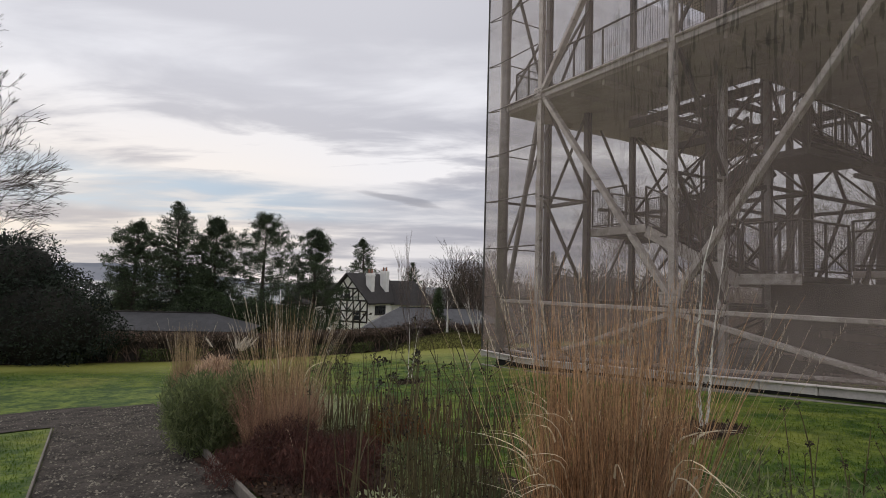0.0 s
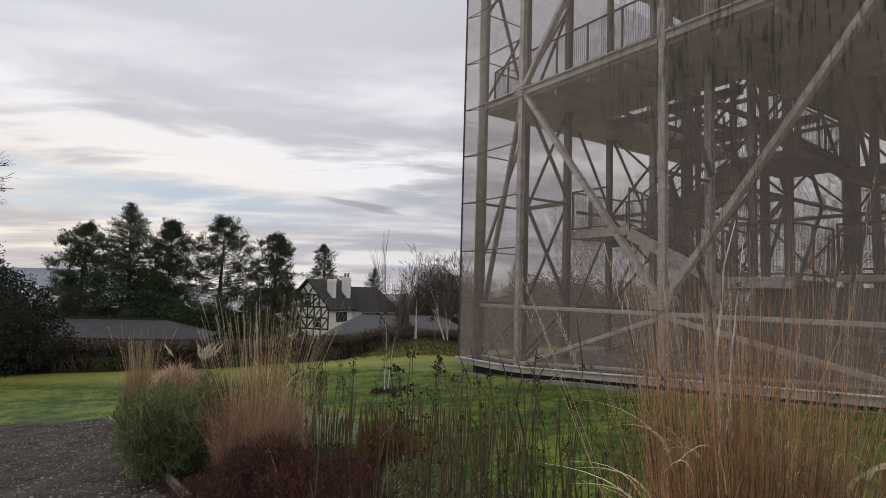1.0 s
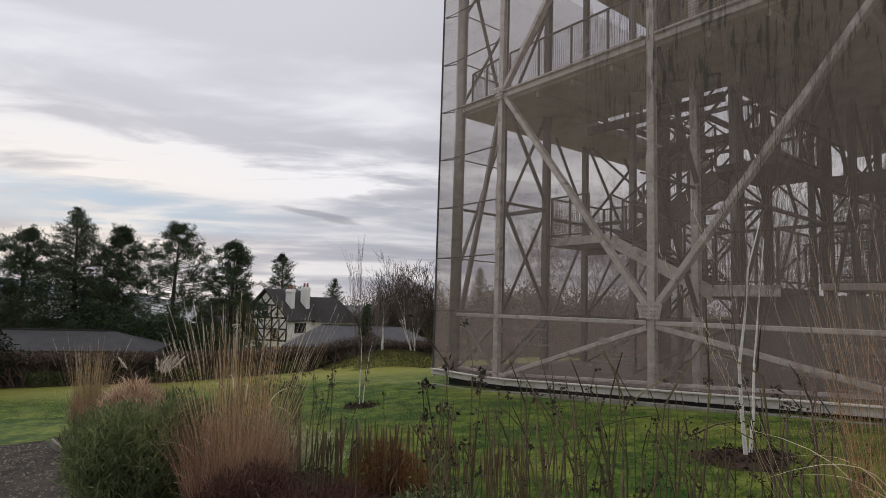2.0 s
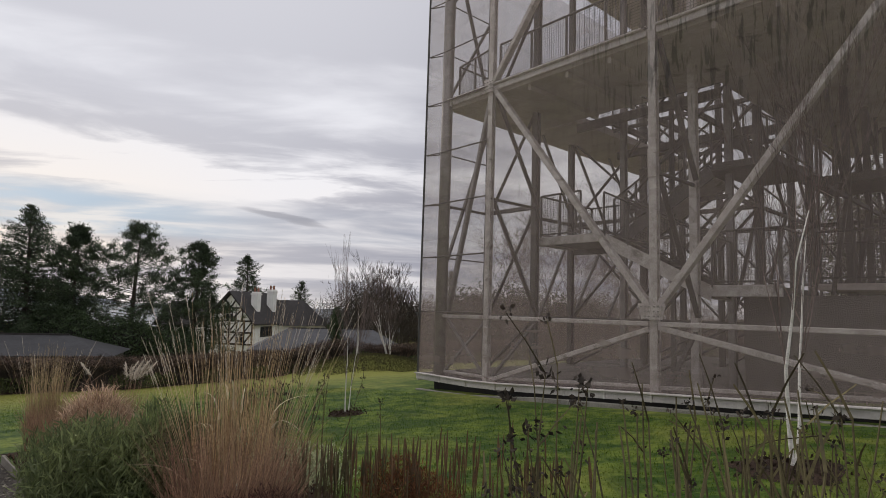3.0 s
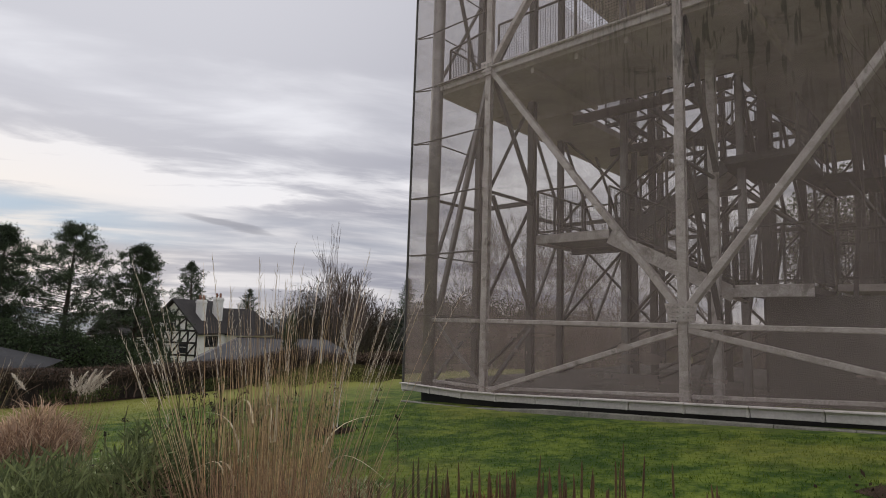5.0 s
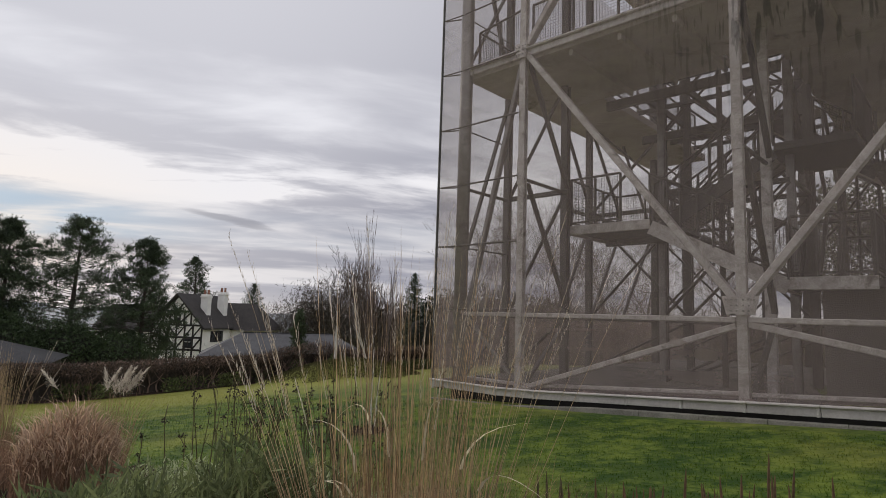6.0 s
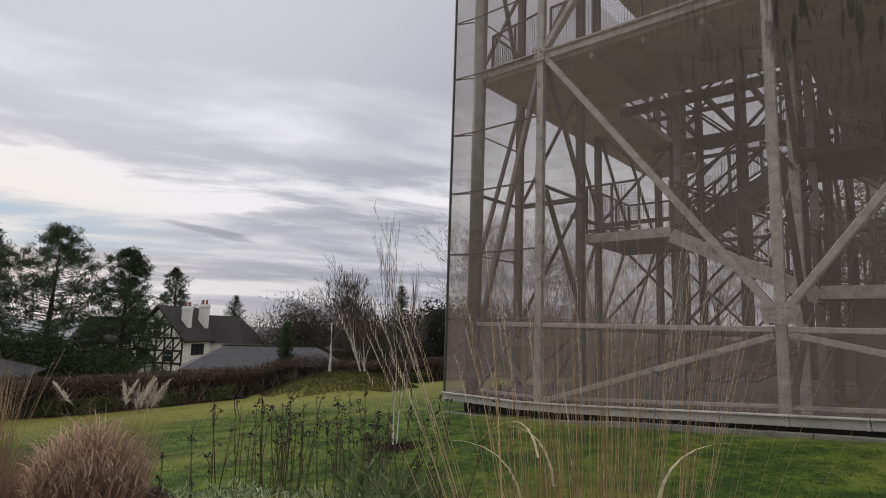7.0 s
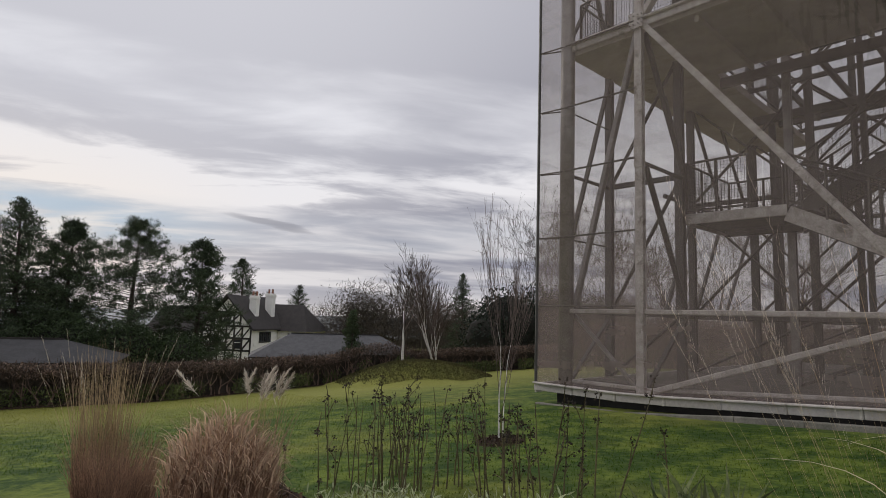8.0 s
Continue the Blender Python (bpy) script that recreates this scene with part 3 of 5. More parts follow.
# the round corner post
s = Shape()
s.tube(P(END, 0, -0.5), P(END, 0, TOP), 0.155, n=20)
part("corner_post", s, MID_STEEL, box, smooth=True)
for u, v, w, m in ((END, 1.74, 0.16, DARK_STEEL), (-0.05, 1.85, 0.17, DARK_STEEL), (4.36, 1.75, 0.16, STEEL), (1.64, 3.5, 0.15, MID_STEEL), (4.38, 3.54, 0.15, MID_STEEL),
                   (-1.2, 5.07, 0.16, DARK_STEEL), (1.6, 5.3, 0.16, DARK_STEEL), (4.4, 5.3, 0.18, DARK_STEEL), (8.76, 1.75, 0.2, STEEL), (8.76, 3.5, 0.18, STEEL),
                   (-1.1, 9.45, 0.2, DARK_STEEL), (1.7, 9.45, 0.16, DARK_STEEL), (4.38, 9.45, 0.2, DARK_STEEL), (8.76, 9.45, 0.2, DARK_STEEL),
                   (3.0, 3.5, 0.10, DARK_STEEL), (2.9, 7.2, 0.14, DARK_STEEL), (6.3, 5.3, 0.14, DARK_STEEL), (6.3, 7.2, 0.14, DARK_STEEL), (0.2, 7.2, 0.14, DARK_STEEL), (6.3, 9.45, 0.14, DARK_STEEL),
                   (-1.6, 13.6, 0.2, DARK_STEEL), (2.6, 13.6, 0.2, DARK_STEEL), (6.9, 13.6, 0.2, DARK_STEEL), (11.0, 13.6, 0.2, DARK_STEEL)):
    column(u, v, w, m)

# garden face: rails, big diagonals and gussets
for i, (u0, u1) in enumerate(((END, 0.0), (0.0, 4.38), (4.38, 8.76))):
    bar("rail", P(u0 + 0.1, -0.02, LOW + 0.01 * i), P(u1 - 0.1, -0.02, LOW + 0.01 * (i + 1)), 0.10, 0.09)
    bar("foot_rail", P(u0 + 0.1, 0.05, skirt_z(u0) + 0.10), P(u1 - 0.1, 0.05, skirt_z(u1) + 0.10), 0.09, 0.07)
bar("diagonal", P(4.30, 0.0, 1.45), P(0.10, 0.0, 6.92), 0.12, 0.17, up=tuple(V))
bar("diagonal", P(4.46, 0.0, 1.45), P(8.66, 0.0, 6.92), 0.12, 0.17, up=tuple(V))
bar("diagonal", P(4.28, 0.0, 1.05), P(0.15, 0.0, -0.36), 0.10, 0.13, up=tuple(V))
bar("diagonal", P(4.48, 0.0, 1.08), P(8.66, 0.0, 0.22), 0.10, 0.13, up=tuple(V))
bar("diagonal", P(0.12, 0.0, 7.15), P(4.30, 0.0, 12.5), 0.12, 0.17, up=tuple(V))
bar("diagonal", P(8.66, 0.0, 7.15), P(4.46, 0.0, 12.5), 0.12, 0.17, up=tuple(V))


def gusset(u, z, w, h):
    s = Shape()
    s.add([P(u - w / 2, -0.13, z + h / 2), P(u - w * 0.38, -0.13, z - h / 2), P(u + w * 0.38, -0.13, z - h / 2), P(u + w / 2, -0.13, z + h / 2),
           P(u - w / 2, -0.11, z + h / 2), P(u - w * 0.38, -0.11, z - h / 2), P(u + w * 0.38, -0.11, z - h / 2), P(u + w / 2, -0.11, z + h / 2)],
          [(0, 1, 2, 3), (7, 6, 5, 4), (0, 4, 5, 1), (1, 5, 6, 2), (2, 6, 7, 3), (3, 7, 4, 0)])
    g = part("gusset_plate", s, STEEL, box)
    for a in (-0.21, -0.13, -0.05, 0.05, 0.13, 0.21):
        for b in (-0.09, 0.0, 0.09):
            if abs(a) < w * 0.42 and (abs(a) < 0.16 or b > 0):
                q = Shape()
                q.tube(P(u + a, -0.13, z + b), P(u + a, -0.155, z + b), 0.015, n=6)
                part("bolt", q, MID_STEEL, g)


gusset(4.38, 1.38, 0.56, 0.30)
gusset(0.0, 7.0, 0.34, 0.34)
bar("diagonal", P(END + 0.16, 0.10, 1.22), P(-0.10, 0.10, 6.85), 0.10, 0.13, MID_STEEL, up=tuple(V))
bar("diagonal", P(END + 0.16, 0.10, 1.05), P(-0.12, 0.10, -0.34), 0.07, 0.09, MID_STEEL, up=tuple(V))

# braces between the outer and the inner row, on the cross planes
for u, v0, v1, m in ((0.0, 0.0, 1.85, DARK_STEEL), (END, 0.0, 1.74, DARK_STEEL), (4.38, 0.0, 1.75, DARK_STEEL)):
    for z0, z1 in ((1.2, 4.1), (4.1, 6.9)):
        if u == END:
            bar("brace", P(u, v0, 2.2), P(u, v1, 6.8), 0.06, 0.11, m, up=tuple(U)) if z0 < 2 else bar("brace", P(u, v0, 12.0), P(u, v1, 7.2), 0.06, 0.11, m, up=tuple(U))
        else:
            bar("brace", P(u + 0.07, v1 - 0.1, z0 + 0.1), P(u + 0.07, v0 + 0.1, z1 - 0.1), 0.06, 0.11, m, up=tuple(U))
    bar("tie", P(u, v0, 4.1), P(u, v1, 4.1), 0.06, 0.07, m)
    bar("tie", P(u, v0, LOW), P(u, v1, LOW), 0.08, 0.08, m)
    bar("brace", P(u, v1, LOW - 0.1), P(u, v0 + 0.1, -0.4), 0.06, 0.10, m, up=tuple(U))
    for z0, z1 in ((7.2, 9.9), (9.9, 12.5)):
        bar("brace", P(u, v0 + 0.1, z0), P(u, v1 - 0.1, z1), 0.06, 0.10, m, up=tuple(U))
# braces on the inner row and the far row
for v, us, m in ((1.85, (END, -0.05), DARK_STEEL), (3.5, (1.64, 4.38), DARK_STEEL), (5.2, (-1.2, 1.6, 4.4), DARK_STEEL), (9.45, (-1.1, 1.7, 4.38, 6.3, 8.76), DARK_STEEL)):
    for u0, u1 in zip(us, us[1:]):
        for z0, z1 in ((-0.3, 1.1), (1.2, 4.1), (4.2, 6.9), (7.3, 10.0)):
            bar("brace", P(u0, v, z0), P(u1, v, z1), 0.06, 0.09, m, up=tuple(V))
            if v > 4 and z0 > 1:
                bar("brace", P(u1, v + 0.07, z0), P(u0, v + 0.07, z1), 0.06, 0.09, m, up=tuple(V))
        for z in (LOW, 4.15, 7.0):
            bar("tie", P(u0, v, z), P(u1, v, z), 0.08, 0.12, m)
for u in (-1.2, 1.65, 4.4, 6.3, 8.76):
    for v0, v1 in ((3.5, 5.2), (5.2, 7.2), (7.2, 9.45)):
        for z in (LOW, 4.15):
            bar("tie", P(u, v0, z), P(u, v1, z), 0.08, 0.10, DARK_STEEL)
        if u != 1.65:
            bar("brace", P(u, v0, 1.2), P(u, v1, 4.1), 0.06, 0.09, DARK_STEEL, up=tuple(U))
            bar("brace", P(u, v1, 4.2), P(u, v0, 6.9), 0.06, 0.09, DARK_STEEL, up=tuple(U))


for i in range(9):
    bar("slender_post", P(4.9 + 0.47 * i, 8.3, -0.3), P(4.9 + 0.47 * i, 8.3, 6.8), 0.07, 0.07, DARK_STEEL)


def slab(name, u0, u1, v0, v1, z, t, mat=DECK, parent=box):
    s = Shape()
    vs = [P(a, b, c) for c in (z - t, z) for a, b in ((u0, v0), (u1, v0), (u1, v1), (u0, v1))]
    s.add(vs, [(0, 3, 2, 1), (4, 5, 6, 7), (0, 1, 5, 4), (1, 2, 6, 5), (2, 3, 7, 6), (3, 0, 4, 7)])
    return part(name, s, mat, parent)


# walkways
slab("walkway_deck", END, 13.0, 0.06, 3.12, MID, 0.20)
slab("walkway_deck", END, 0.30, 3.13, 10.5, MID - 0.004, 0.20)
slab("walkway_deck", 4.40, 13.0, 3.13, 12.5, MID - 0.004, 0.20)
for u0, u1 in ((END, -0.11), (0.11, 4.27), (4.49, 8.65), (8.87, 13.0)):
    bar("edge_channel", P(u0, -0.02, MID - 0.06), P(u1, -0.02, MID - 0.06), 0.07, 0.16)
    bar("edge_tube", P(u0, -0.08, MID + 0.03), P(u1, -0.08, MID + 0.03), 0.06, 0.06, chamfer=0.018)
slab("roof_deck", END, 13.0, 0.0, 14.0, TOP + 0.25, 0.20)


def railing(a, b, z, h=1.12, posts=3, mat=DARK_STEEL, wires=True, z2=None):
    """A steel railing with posts, top rail and a woven wire panel; it may climb from z to z2."""
    z2 = z if z2 is None else z2
    r = part("railing", (lambda s: (s.beam(P(*a, z + h), P(*b, z2 + h), 0.05, 0.05, chamfer=0.012), s)[1])(Shape()), mat, box)
    n = posts
    for i in range(n + 1):
        t = i / n
        u, v, zz = a[0] + (b[0] - a[0]) * t, a[1] + (b[1] - a[1]) * t, z + (z2 - z) * t
        s = Shape()
        s.beam(P(u, v, zz), P(u, v, zz + h), 0.05, 0.05, chamfer=0.008)
        part("post", s, mat, r)
    s = Shape()
    s.beam(P(*a, z + 0.12), P(*b, z2 + 0.12), 0.04, 0.04)
    part("lower_rail", s, mat, r)
    if wires:
        s = Shape()
        d = math.hypot(b[0] - a[0], b[1] - a[1])
        k = int(d / 0.065)
        for i in range(1, k):
            t = i / k
            u, v, zz = a[0] + (b[0] - a[0]) * t, a[1] + (b[1] - a[1]) * t, z + (z2 - z) * t
            s.tube(P(u, v, zz + 0.12), P(u, v, zz + h), 0.0045, n=3, caps=False)
        for i in range(1, 15):
            q = 0.12 + (h - 0.12) * i / 15
            s.tube(P(*a, z + q), P(*b, z2 + q), 0.0045, n=3, caps=False)
        part("wire_panel", s, mat, r)
    return r


railing((END + 0.1, 0.35), (-0.15, 0.12), MID, posts=2)
railing((0.15, 0.12), (4.25, 0.12), MID, posts=4)
railing((4.5, 0.12), (8.6, 0.12), MID, posts=4)
railing((END + 0.1, 0.35), (END + 0.1, 10.0), MID, posts=7)
railing((0.45, 3.35), (4.4, 3.35), MID, posts=5)
railing((0.32, 3.6), (0.32, 9.5), MID, posts=4)
railing((4.48, 3.6), (4.48, 9.3), MID, posts=4)


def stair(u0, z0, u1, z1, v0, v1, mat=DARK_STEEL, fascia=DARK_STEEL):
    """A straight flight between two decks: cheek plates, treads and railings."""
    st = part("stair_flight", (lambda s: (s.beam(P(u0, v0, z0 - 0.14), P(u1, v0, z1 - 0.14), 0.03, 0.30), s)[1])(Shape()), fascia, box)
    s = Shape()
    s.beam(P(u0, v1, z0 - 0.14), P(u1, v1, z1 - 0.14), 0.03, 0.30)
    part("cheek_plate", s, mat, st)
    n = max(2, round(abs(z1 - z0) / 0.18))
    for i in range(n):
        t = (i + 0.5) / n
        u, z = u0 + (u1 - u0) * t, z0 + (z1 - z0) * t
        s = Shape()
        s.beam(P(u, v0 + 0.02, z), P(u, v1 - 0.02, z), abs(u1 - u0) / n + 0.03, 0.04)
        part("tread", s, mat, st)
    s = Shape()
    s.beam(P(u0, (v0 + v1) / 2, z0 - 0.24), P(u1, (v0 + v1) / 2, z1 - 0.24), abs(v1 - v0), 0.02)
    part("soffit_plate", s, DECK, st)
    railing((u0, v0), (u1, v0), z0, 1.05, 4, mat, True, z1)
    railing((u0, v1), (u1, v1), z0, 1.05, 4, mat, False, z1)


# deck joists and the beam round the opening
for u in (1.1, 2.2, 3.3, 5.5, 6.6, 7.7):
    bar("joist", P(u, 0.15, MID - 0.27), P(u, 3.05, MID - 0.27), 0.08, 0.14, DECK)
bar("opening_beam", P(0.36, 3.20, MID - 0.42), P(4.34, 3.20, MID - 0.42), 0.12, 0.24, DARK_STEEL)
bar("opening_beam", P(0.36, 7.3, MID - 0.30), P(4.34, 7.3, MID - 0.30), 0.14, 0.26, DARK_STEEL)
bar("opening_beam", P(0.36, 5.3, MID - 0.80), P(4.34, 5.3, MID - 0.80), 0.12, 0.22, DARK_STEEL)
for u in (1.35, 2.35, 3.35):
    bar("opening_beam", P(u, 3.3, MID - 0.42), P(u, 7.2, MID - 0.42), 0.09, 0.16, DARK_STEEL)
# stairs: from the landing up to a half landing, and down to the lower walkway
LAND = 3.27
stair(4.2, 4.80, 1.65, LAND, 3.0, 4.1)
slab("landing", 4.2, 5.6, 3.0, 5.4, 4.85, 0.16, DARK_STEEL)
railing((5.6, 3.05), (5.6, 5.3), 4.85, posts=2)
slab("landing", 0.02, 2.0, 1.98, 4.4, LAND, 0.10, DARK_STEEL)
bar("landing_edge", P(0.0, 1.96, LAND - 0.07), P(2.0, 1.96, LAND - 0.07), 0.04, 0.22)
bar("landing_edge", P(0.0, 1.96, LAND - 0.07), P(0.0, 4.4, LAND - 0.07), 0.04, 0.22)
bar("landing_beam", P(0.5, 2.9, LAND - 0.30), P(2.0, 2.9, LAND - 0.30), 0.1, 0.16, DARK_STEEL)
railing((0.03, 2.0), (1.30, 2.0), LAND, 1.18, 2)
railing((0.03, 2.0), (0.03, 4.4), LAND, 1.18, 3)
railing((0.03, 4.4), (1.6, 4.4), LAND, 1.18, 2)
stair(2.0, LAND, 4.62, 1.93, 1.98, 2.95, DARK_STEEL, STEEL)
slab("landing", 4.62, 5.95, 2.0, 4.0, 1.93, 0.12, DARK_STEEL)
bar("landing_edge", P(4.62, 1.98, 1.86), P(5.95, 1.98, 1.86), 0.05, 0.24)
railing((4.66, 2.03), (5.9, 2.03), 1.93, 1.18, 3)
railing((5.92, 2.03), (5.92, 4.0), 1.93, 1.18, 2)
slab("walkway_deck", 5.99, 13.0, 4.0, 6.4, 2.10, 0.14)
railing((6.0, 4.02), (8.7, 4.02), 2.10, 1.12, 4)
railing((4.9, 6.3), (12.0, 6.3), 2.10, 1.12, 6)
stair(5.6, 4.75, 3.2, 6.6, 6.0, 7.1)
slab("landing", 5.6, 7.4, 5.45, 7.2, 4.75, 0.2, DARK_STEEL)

# chainmail curtains
def curtain(name, corners, z_low, mat, label, wave=0.012):
    s, vs = Shape(), []
    (u0, v0), (u1, v1) = corners
    n, m = 40, 14
    for j in range(m + 1):
        for i in range(n + 1):
            t = i / n
            u, v = u0 + (u1 - u0) * t, v0 + (v1 - v0) * t
            zl = z_low(u) if callable(z_low) else z_low
            z = zl + (TOP - zl) * j / m
            b = wave * math.sin(i * 1.7 + 0.4 * math.sin(j))
            vs.append(P(u + (b if u0 == u1 else 0), v + (b if v0 == v1 else 0), z))
    s.add(vs, [(j * (n + 1) + i, j * (n + 1) + i + 1, (j + 1) * (n + 1) + i + 1, (j + 1) * (n + 1) + i) for j in range(m) for i in range(n)])
    return part(name, s, mat, box, label, smooth=True)


K0 = -2.30
curtain("chainmail_curtain", ((K0, MAIL_V), (13.2, MAIL_V)), skirt_z, MAIL_FRONT, "fine grey-brown chainmail curtain with dark drips")
curtain("chainmail_curtain", ((K0, MAIL_V), (K0, 14.2)), -0.41, MAIL_BACK, "fine grey-brown chainmail curtain")
curtain("chainmail_curtain", ((K0, 14.2), (13.2, 14.2)), -0.41, MAIL_BACK, "fine grey-brown chainmail curtain")
curtain("chainmail_curtain", ((13.2, MAIL_V), (13.2, 14.2)), -0.1, MAIL_BACK, "fine grey-brown chainmail curtain")
s = Shape()
s.beam(P(K0, MAIL_V, -0.42), P(K0, MAIL_V, TOP), 0.05, 0.05)
part("curtain_corner_rod", s, DARK_STEEL, box)
for z in (LOW + 0.1, 2.70, 4.14, 5.56, 6.98, 8.42, 9.9, 11.3):
    for a, b in (((K0 + 0.03, MAIL_V + 0.02), (END, -0.17)), ((K0 + 0.03, MAIL_V + 0.05), (END - 0.1, 0.0))):
        s = Shape()
        s.tube(P(*a, z), P(*b, z), 0.016, n=6)
        part("standoff_rod", s, DARK_STEEL, box)
    s = Shape()
    s.tube(P(END + 0.05, -0.17, z), P(-0.05, -0.12, z + 0.02), 0.020, n=6)
    part("standoff_rod", s, DARK_STEEL, box)
    s = Shape()
    s.tube(P(END, 0.15, z - 0.02), P(END, 1.7, z - 0.02), 0.018, n=6)
    part("standoff_rod", s, DARK_STEEL, box)
    for u in FRONT[1:]:
        s = Shape()
        s.beam(P(u - 0.1, -0.10, z), P(u - 0.1, MAIL_V + 0.01, z), 0.05, 0.03)
        part("standoff_clip", s, DARK_STEEL, box)

# skirt panels, dark gap and kerb
for i in range(16):
    u0, u1 = K0 + i * 0.97, K0 + (i + 1) * 0.97 - 0.012
    z0, z1 = skirt_z(u0), skirt_z(u1)
    s = Shape()
    s.beam(P(u0, MAIL_V - 0.03, z0 - 0.072), P(u1, MAIL_V - 0.03, z1 - 0.072), 0.05, 0.145, chamfer=0.008)
    part("skirt_panel", s, SKIRT, box)
    s = Shape()
    s.beam(P(u0, MAIL_V - 0.06, z0 + 0.012), P(u1, MAIL_V - 0.06, z1 + 0.012), 0.12, 0.03, chamfer=0.006)
    part("skirt_cap", s, SKIRT, box)
    s = Shape()
    s.beam(P(u1 - 0.03, MAIL_V - 0.058, z1 - 0.15), P(u1 - 0.03, MAIL_V - 0.058, z1 - 0.01), 0.03, 0.012, tuple(V))
    part("skirt_clip", s, STEEL, box)
for v0 in range(12):
    s = Shape()
    s.beam(P(K0, MAIL_V + v0 * 0.97, -0.51), P(K0, MAIL_V + v0 * 0.97 + 0.958, -0.51), 0.05, 0.20, chamfer=0.008)
    part("skirt_panel", s, SKIRT, box)
# black blocks below the skirt: shade of the gap put in as shape and colour
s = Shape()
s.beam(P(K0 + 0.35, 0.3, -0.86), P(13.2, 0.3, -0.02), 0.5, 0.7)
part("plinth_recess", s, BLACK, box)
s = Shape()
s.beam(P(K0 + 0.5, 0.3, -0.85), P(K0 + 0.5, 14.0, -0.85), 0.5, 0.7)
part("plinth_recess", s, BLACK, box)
kerb = thing("kerb", "pale concrete kerb along the foot of the steel box", "kerb")
for i in range(15):
    u0, u1 = K0 + 0.1 + i, K0 + 1.09 + i
    q0, q1 = P(u0, -0.32, 0), P(u1, -0.32, 0)
    s = Shape()
    t0, t1 = (skirt_z(a) - 0.22 - 0.17 * min(max((2.0 - a) / 4.0, 0), 1) - 0.14 for a in (u0, u1))
    s.beam((q0[0], q0[1], t0), (q1[0], q1[1], t1), 0.14, 0.28, chamfer=0.012)
    part("kerb_stone", s, KERB, kerb)
# floor and the dark roughcast wall inside the box
tagged(slab("floor_inside", -1.6, 13.0, 0.5, 14.0, -0.30, 0.3, FLOOR_GRAVEL, None), "rough damp grey gravel floor inside the steel box", "floor", kind="structure")
tagged(slab("wall_inside", 5.05, 13.0, 2.45, 2.75, 1.78, 2.2, HARL, None), "dark grey roughcast wall inside the steel box", "wall", kind="structure")

# ---- houses beyond the hedge ----


def gable_roof(shape, x0, x1, y0, y1, z0, z1, over=0.35, t=0.14):
    """Roof with its ridge along x."""
    ym = (y0 + y1) / 2
    for k, ya in ((0, y0 - over), (1, y1 + over)):
        zl = z0 - over * (z1 - z0) / (ym - y0)
        shape.add([(x0 - over, ya, zl), (x1 + over, ya, zl), (x1 + over, ym, z1), (x0 - over, ym, z1),
                   (x0 - over, ya, zl + t), (x1 + over, ya, zl + t), (x1 + over, ym, z1 + t), (x0 - over, ym, z1 + t)],
                  [(0, 3, 2, 1), (4, 5, 6, 7), (0, 1, 5, 4), (1, 2, 6, 5), (2, 3, 7, 6), (3, 0, 4, 7)])


def window(parent, x, z, w, h, y, panes=2):
    """A white framed window on a wall that faces -y."""
    s = Shape()
    s.box((x - w / 2, y - 0.05, z), (x + w / 2, y + 0.02, z + h))
    win = part("window", s, BLACK_OAK, parent)
    for i in range(panes):
        a = x - w / 2 + 0.05 + i * (w - 0.1) / panes
        s = Shape()
        s.box((a + 0.03, y - 0.062, z + 0.07), (a + (w - 0.1) / panes - 0.03, y - 0.054, z + h - 0.07))
        part("pane", s, GLASS, win)
        s = Shape()
        s.box((a + 0.03, y - 0.075, z + h * 0.62), (a + (w - 0.1) / panes - 0.03, y - 0.064, z + h * 0.62 + 0.05))
        part("glazing_bar", s, RENDER_WHITE, win)
    return win


